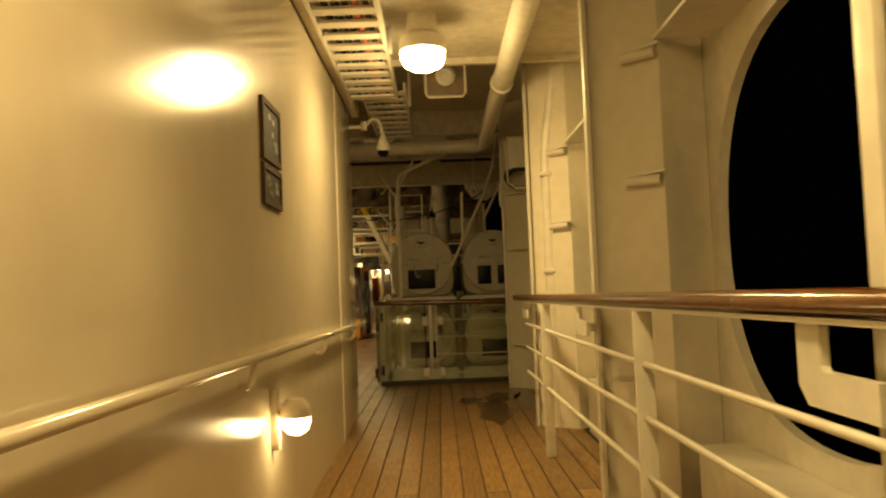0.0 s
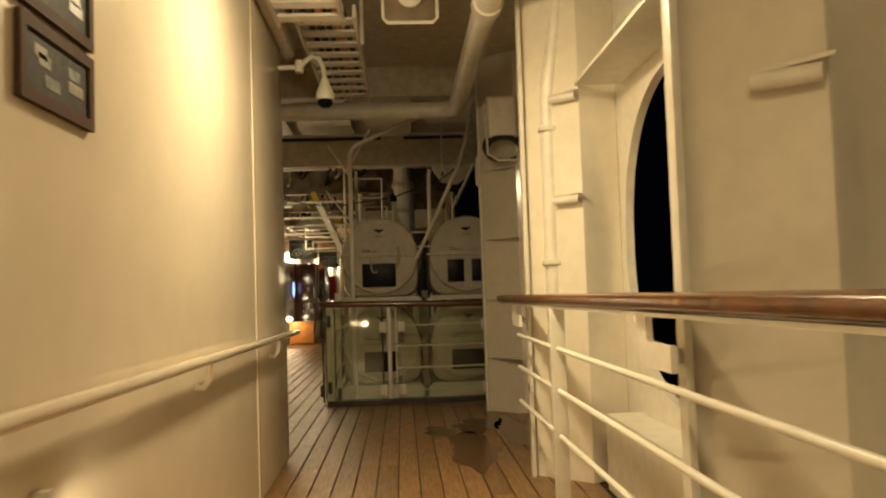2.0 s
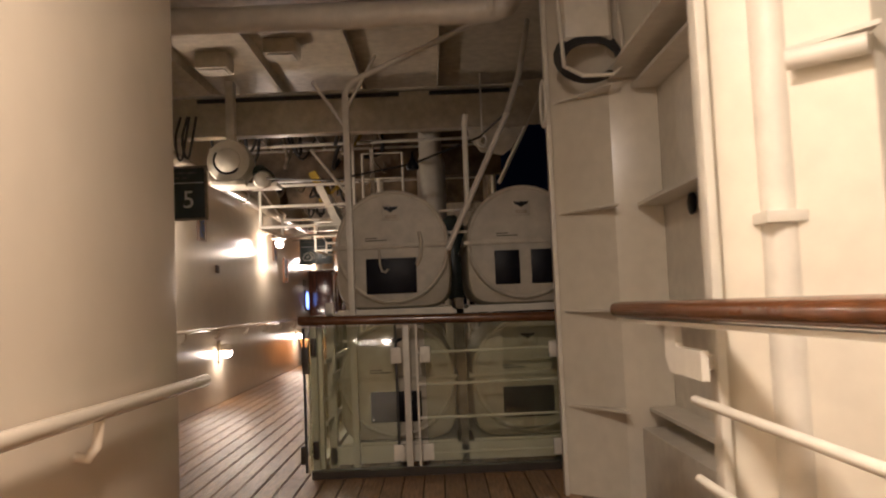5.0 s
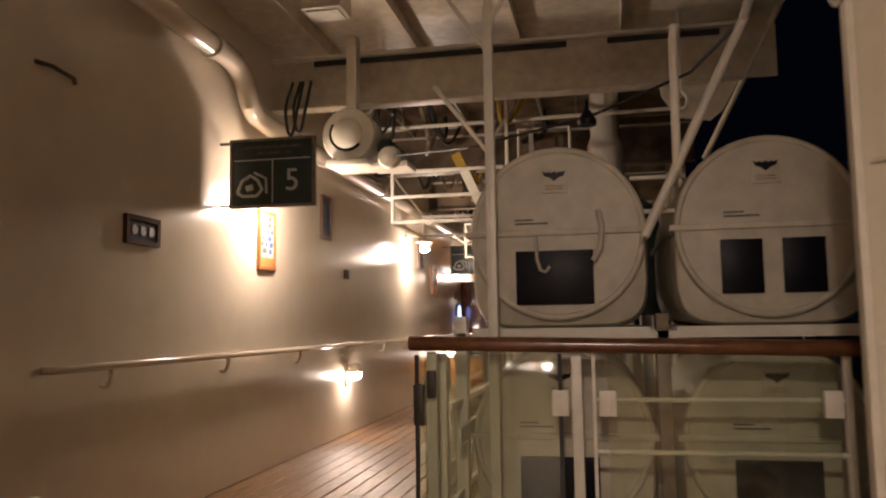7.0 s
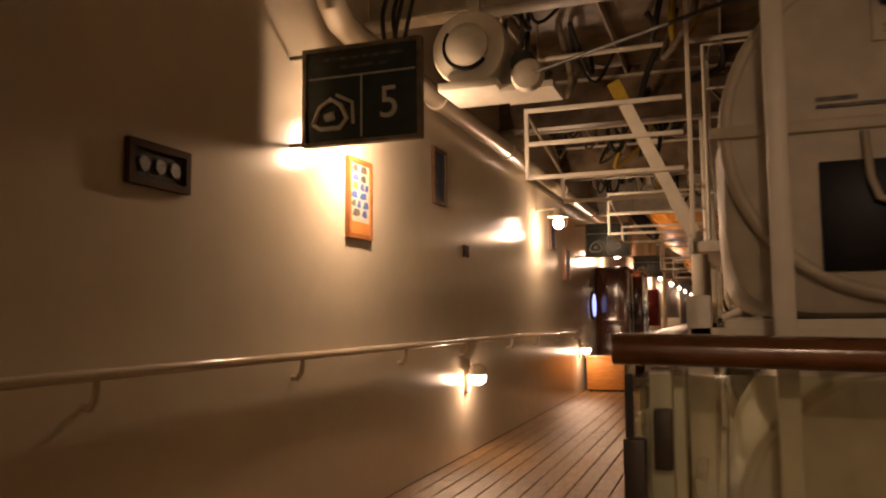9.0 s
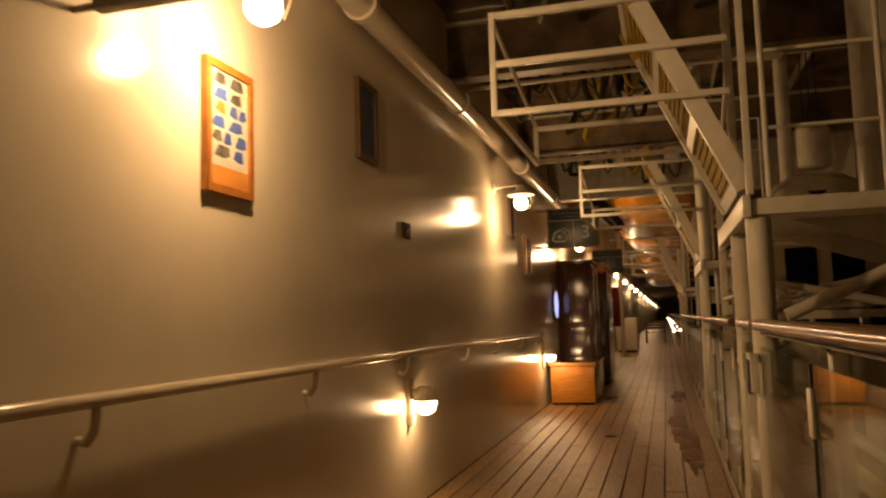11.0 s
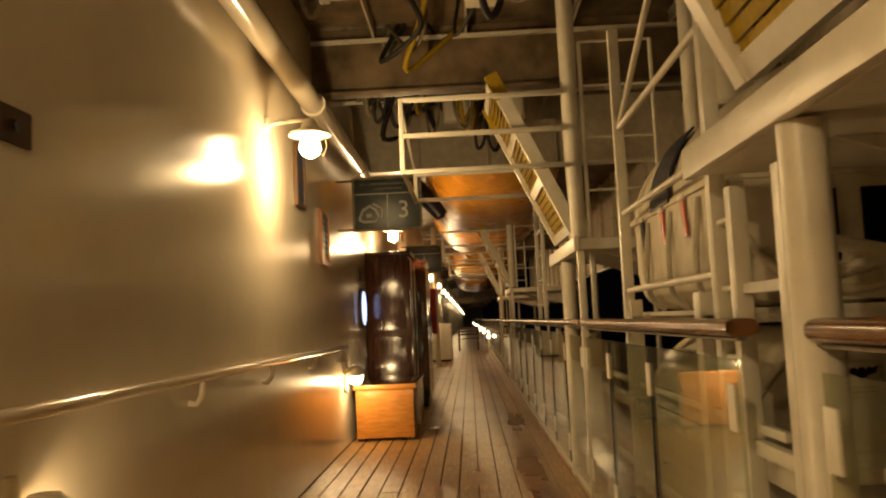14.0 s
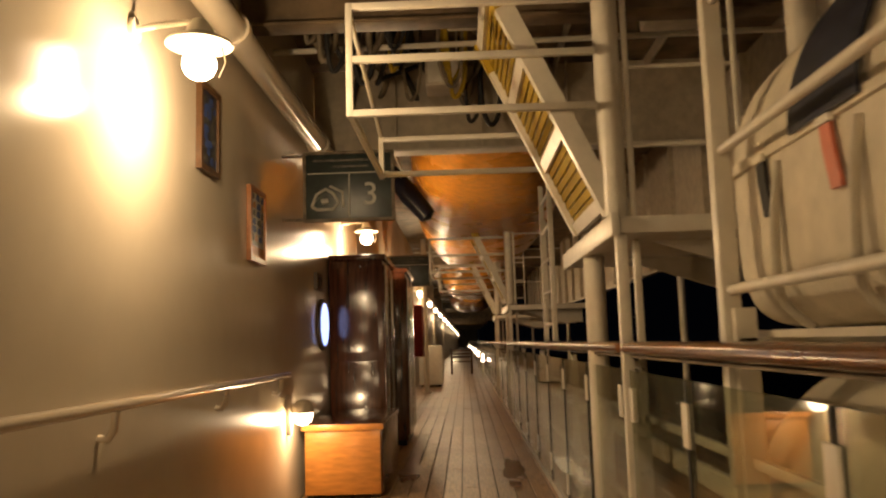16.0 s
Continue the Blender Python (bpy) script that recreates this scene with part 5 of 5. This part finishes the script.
for y, m in ((16.28, REFLECTIVE), (16.62, REFLECTIVE), (17.0, RUBBER)):
    s = thing("lashing_strap", (-0.65, y, 1.5), "red webbing strap on the raft canister" if m is REFLECTIVE else "black webbing strap on the raft canister", "strap", "canister straps")
    part("webbing", loft(B(), [[(-0.668, y + a, z), (-0.659, y + a, z), (-0.659, y + a + 0.05, z), (-0.668, y + a + 0.05, z)] for a, z in ((-0.045, 1.43), (-0.02, 1.52), (-0.01, 1.59))]), m, s)
    part("buckle", box(B(), -0.674, -0.66, y - 0.02, y + 0.05, 1.575, 1.595, 0.003), WHITE, s)
for k in range(3):
    y = 16.1 + 0.41 * k
    q = thing("cover_pleat", (-0.65, y, 1.3), "pale pleat of the weather cover on the raft canister", "cover", "cover pleats")
    part("pleat", pipe(B(), smooth([(-0.60, y, 1.14), (-0.665, y + 0.02, 1.22), (-0.672, y + 0.01, 1.40), (-0.655, y, 1.56)]), 0.012, 10), PLASTIC, q)
brace = thing("platform_brace", (-0.2, 14.6, 1.0), "grey-white diagonal braces under the platform", "brace")
part("bar", box(B(), 0.18, 0.24, 14.05, 14.11, 0, 1.52, 0.004), WHITE, brace)
part("diagonal", tube(B(), (-0.66, 14.35, 1.12), (0.2, 14.35, 1.50), 0.03), WHITE, brace)
part("diagonal", tube(B(), (-0.60, 15.2, 1.30), (0.2, 15.2, 1.12), 0.022), WHITE, brace)
part("diagonal", tube(B(), (-0.60, 15.45, 1.20), (0.4, 15.45, 1.42), 0.022), WHITE, brace)
coil = thing("cable_coil", (0.98, 9.3, 2.4), "dark cable coil hung in a wire basket on the frame", "cable coil")
for k in range(5):
    part("loop", pipe(B(), [(1.02 + (0.15 + 0.01 * k) * math.cos(a), 9.30 + 0.02 * k, 2.50 + (0.10 + 0.012 * k) * math.sin(a) + 0.01 * k) for a in np.linspace(0, 2 * math.pi, 20)], 0.010, 8), RUBBER, coil)
part("basket", pipe(B(), [(0.86, 9.4, 2.95), (0.86, 9.25, 2.45), (0.95, 9.2, 2.38), (1.12, 9.2, 2.38), (1.2, 9.25, 2.45), (1.2, 9.4, 2.95)], 0.012, 10), WHITE, coil)
cabinet = thing("junction_cabinet", (1.0, 9.4, 2.5), "cream steel junction cabinet on the frame column", "cabinet")
part("body", box(B(), 0.87, 1.16, 9.34, 9.47, 2.62, 3.02, 0.012), CEIL, cabinet)
part("cover", box(B(), 0.89, 1.14, 9.325, 9.338, 2.64, 3.0, 0.004), WHITE, cabinet)
ringt = thing("hose_ring", (0.8, 9.7, 2.4), "thin white steel ring on the frame column", "ring")
part("ring", pipe(B(), [(0.80 + 0.0 * a, 9.72 + 0.11 * math.cos(a), 2.36 + 0.14 * math.sin(a)) for a in np.linspace(0, 2 * math.pi, 24)], 0.01, 8), WHITE, ringt)

# plated backdrop added for the pale surfaces outboard of the davits, open to the sea below
screen = structure("outer_screen", box(B(), 1.06, 1.10, 17.4, 46, 1.95, 3.555), CEIL, "stained cream steel backdrop for the pale surfaces outboard of the davits", "wall")
for y in np.arange(17.9, 46, 1.25):
    part("stiffener", box(B(), 1.0, 1.058, y - 0.008, y + 0.008, 1.98, 3.55), CEIL, screen)
part("lower_lip", box(B(), 0.98, 1.058, 17.4, 46, 1.93, 1.952), WHITE, screen)
for y in np.arange(19.0, 46, 5.0):
    part("stanchion", tube(B(), (1.02, y, 0.0), (1.02, y, 1.93), 0.04, 12), WHITE, screen)

# slanting bracket and strut at the outer deck edge
hb = thing("deck_edge_bracket", (0.9, 13.3, 3.0), "cream steel bracket plate carrying the outer deck edge", "bracket")
bm = B()
loft(bm, [[(a, y, b) for a, b in ((0.44, 3.42), (1.36, 3.52), (0.96, 2.78), (0.86, 2.70), (0.62, 2.74), (0.50, 2.92))] for y in (13.235, 13.255)])
part("plate", bm, CEIL, hb)
part("edge_strip", tube(B(), (0.80, 13.22, 2.40), (1.40, 13.22, 3.56), 0.022, 8), WHITE, hb, "pale edge strip")
for a, b in ((0.93, 3.02), (1.10, 3.30), (0.66, 2.86)):
    part("bolt_hole", lathe(B(), [(0.034, -0.006), (0.034, 0.006), (0.002, 0.007)], pose(a, 13.229, b, 90, 0, 0), 12), STEEL_DARK, hb)
hook = thing("lifting_hook", (0.62, 13.1, 2.8), "white lifting hook hanging from the bracket", "hook")
part("shank", tube(B(), (0.64, 13.12, 3.56), (0.64, 13.12, 2.92), 0.010, 8), WHITE, hook)
part("hook", pipe(B(), smooth([(0.64, 13.12, 2.92), (0.68, 13.12, 2.86), (0.66, 13.12, 2.78), (0.60, 13.12, 2.79), (0.585, 13.12, 2.84)]), 0.014, 8), WHITE, hook)

# dark damp stains on the planks
DAMP = material("reddish_damp_teak", (0.20, 0.085, 0.028), 0.26, vary=0.35, grain=9, stretch=(9, 0.8, 1), stain=(0.13, 0.06, 0.022))
WET = material("damp_teak", (0.15, 0.074, 0.028), 0.16, vary=0.35, grain=9, stretch=(9, 0.8, 1), stain=(0.08, 0.04, 0.017))


def damp_stain(seed, cx, cy, rx, ry, mat):
    """A puddle mark with a ragged outline of lobes at three scales."""
    rq = random.Random(seed)
    waves = [(rq.uniform(0.05, 0.30) / (1 + 0.25 * k), k, rq.uniform(0, 6.28)) for k in (2, 3, 5, 8, 13)]
    bm = B()
    ring = []
    for i in range(72):
        a = 2 * math.pi * i / 72
        f = max(0.25, 1 + sum(h * math.sin(k * a + ph) for h, k, ph in waves))
        ring.append(bm.verts.new((cx + rx * f * math.cos(a), cy + ry * f * math.sin(a), 0.0028)))
    mid = bm.verts.new((cx, cy, 0.0028))
    for i in range(72):
        bm.faces.new((mid, ring[i], ring[(i + 1) % 72]))
    structure("floor_damp_stain", bm, mat, "dark damp stain on the teak planks", "stain")


for k, (cx, cy, rx, ry) in enumerate(((0.52, 7.95, 0.20, 0.62), (0.30, 8.75, 0.13, 0.22), (0.66, 8.95, 0.22, 0.35), (0.93, 8.6, 0.14, 0.75))):
    damp_stain(k, cx, cy, rx, ry, WET)
for k, (cx, cy, rx, ry) in enumerate(((-1.12, 19.4, 0.10, 1.3), (-1.03, 17.6, 0.08, 1.1), (-1.07, 22.0, 0.09, 0.8), (-1.98, 22.1, 0.10, 0.5), (-1.75, 18.4, 0.07, 0.35), (-1.52, 19.0, 0.05, 0.3))):
    damp_stain(40 + k, cx, cy, rx, ry, DAMP)

# ---- teak deck ----
PW, GAP, LEN = 0.135, 0.008, 3.6
plank_data = {}
cols = int((HULL - 0.22 - W2) / PW)
deck = structure("floor_teak", box(B(), W2, HULL - 0.22, -4.2, -4.19, -0.012, -0.011), CAULK, "teak plank deck with dark caulked joints", "floor")


def plank_mesh(length):
    key = round(length, 2)
    if key not in plank_data:
        bm = B()
        w, e = PW - GAP, 0.003
        prof = [(0, -0.012), (0, -e), (e, 0), (w - e, 0), (w, -e), (w, -0.012)]
        loft(bm, [[(a, y, b) for a, b in prof] for y in (0.0, length - 0.006)])
        plank_data[key] = mesh_of("plank", bm, TEAK, False)
    return plank_data[key]


rest = B()
rngp = random.Random(3)
for c in range(cols):
    x = W2 + 0.01 + c * PW
    start = 7.8 if x < W1 - 0.1 else -4.2
    y = start - (c % 4) * 0.9
    while y < 169:
        a, b = max(y, start), min(y + LEN, 169.8)
        y += LEN
        if b - a < 0.2:
            continue
        if b > 0.5 and a < 30:
            ob = new("plank", plank_mesh(b - a))
            ob.parent = deck
            ob.location = (x, a, rngp.uniform(-0.001, 0.001))
        else:
            w = PW - GAP
            vs = [rest.verts.new(p) for p in ((x, a, 0), (x + w, a, 0), (x + w, b - 0.006, 0), (x, b - 0.006, 0), (x, a, -0.012), (x + w, a, -0.012), (x + w, b - 0.006, -0.012), (x, b - 0.006, -0.012))]
            for f in ((0, 1, 2, 3), (4, 5, 1, 0), (5, 6, 2, 1), (6, 7, 3, 2), (7, 4, 0, 3)):
                rest.faces.new([vs[k] for k in f])
far = new("far_planks", mesh_of("far_planks", rest, TEAK, False))
far.parent = deck
tagged(far, "distant teak planks", "", "", "stuff")
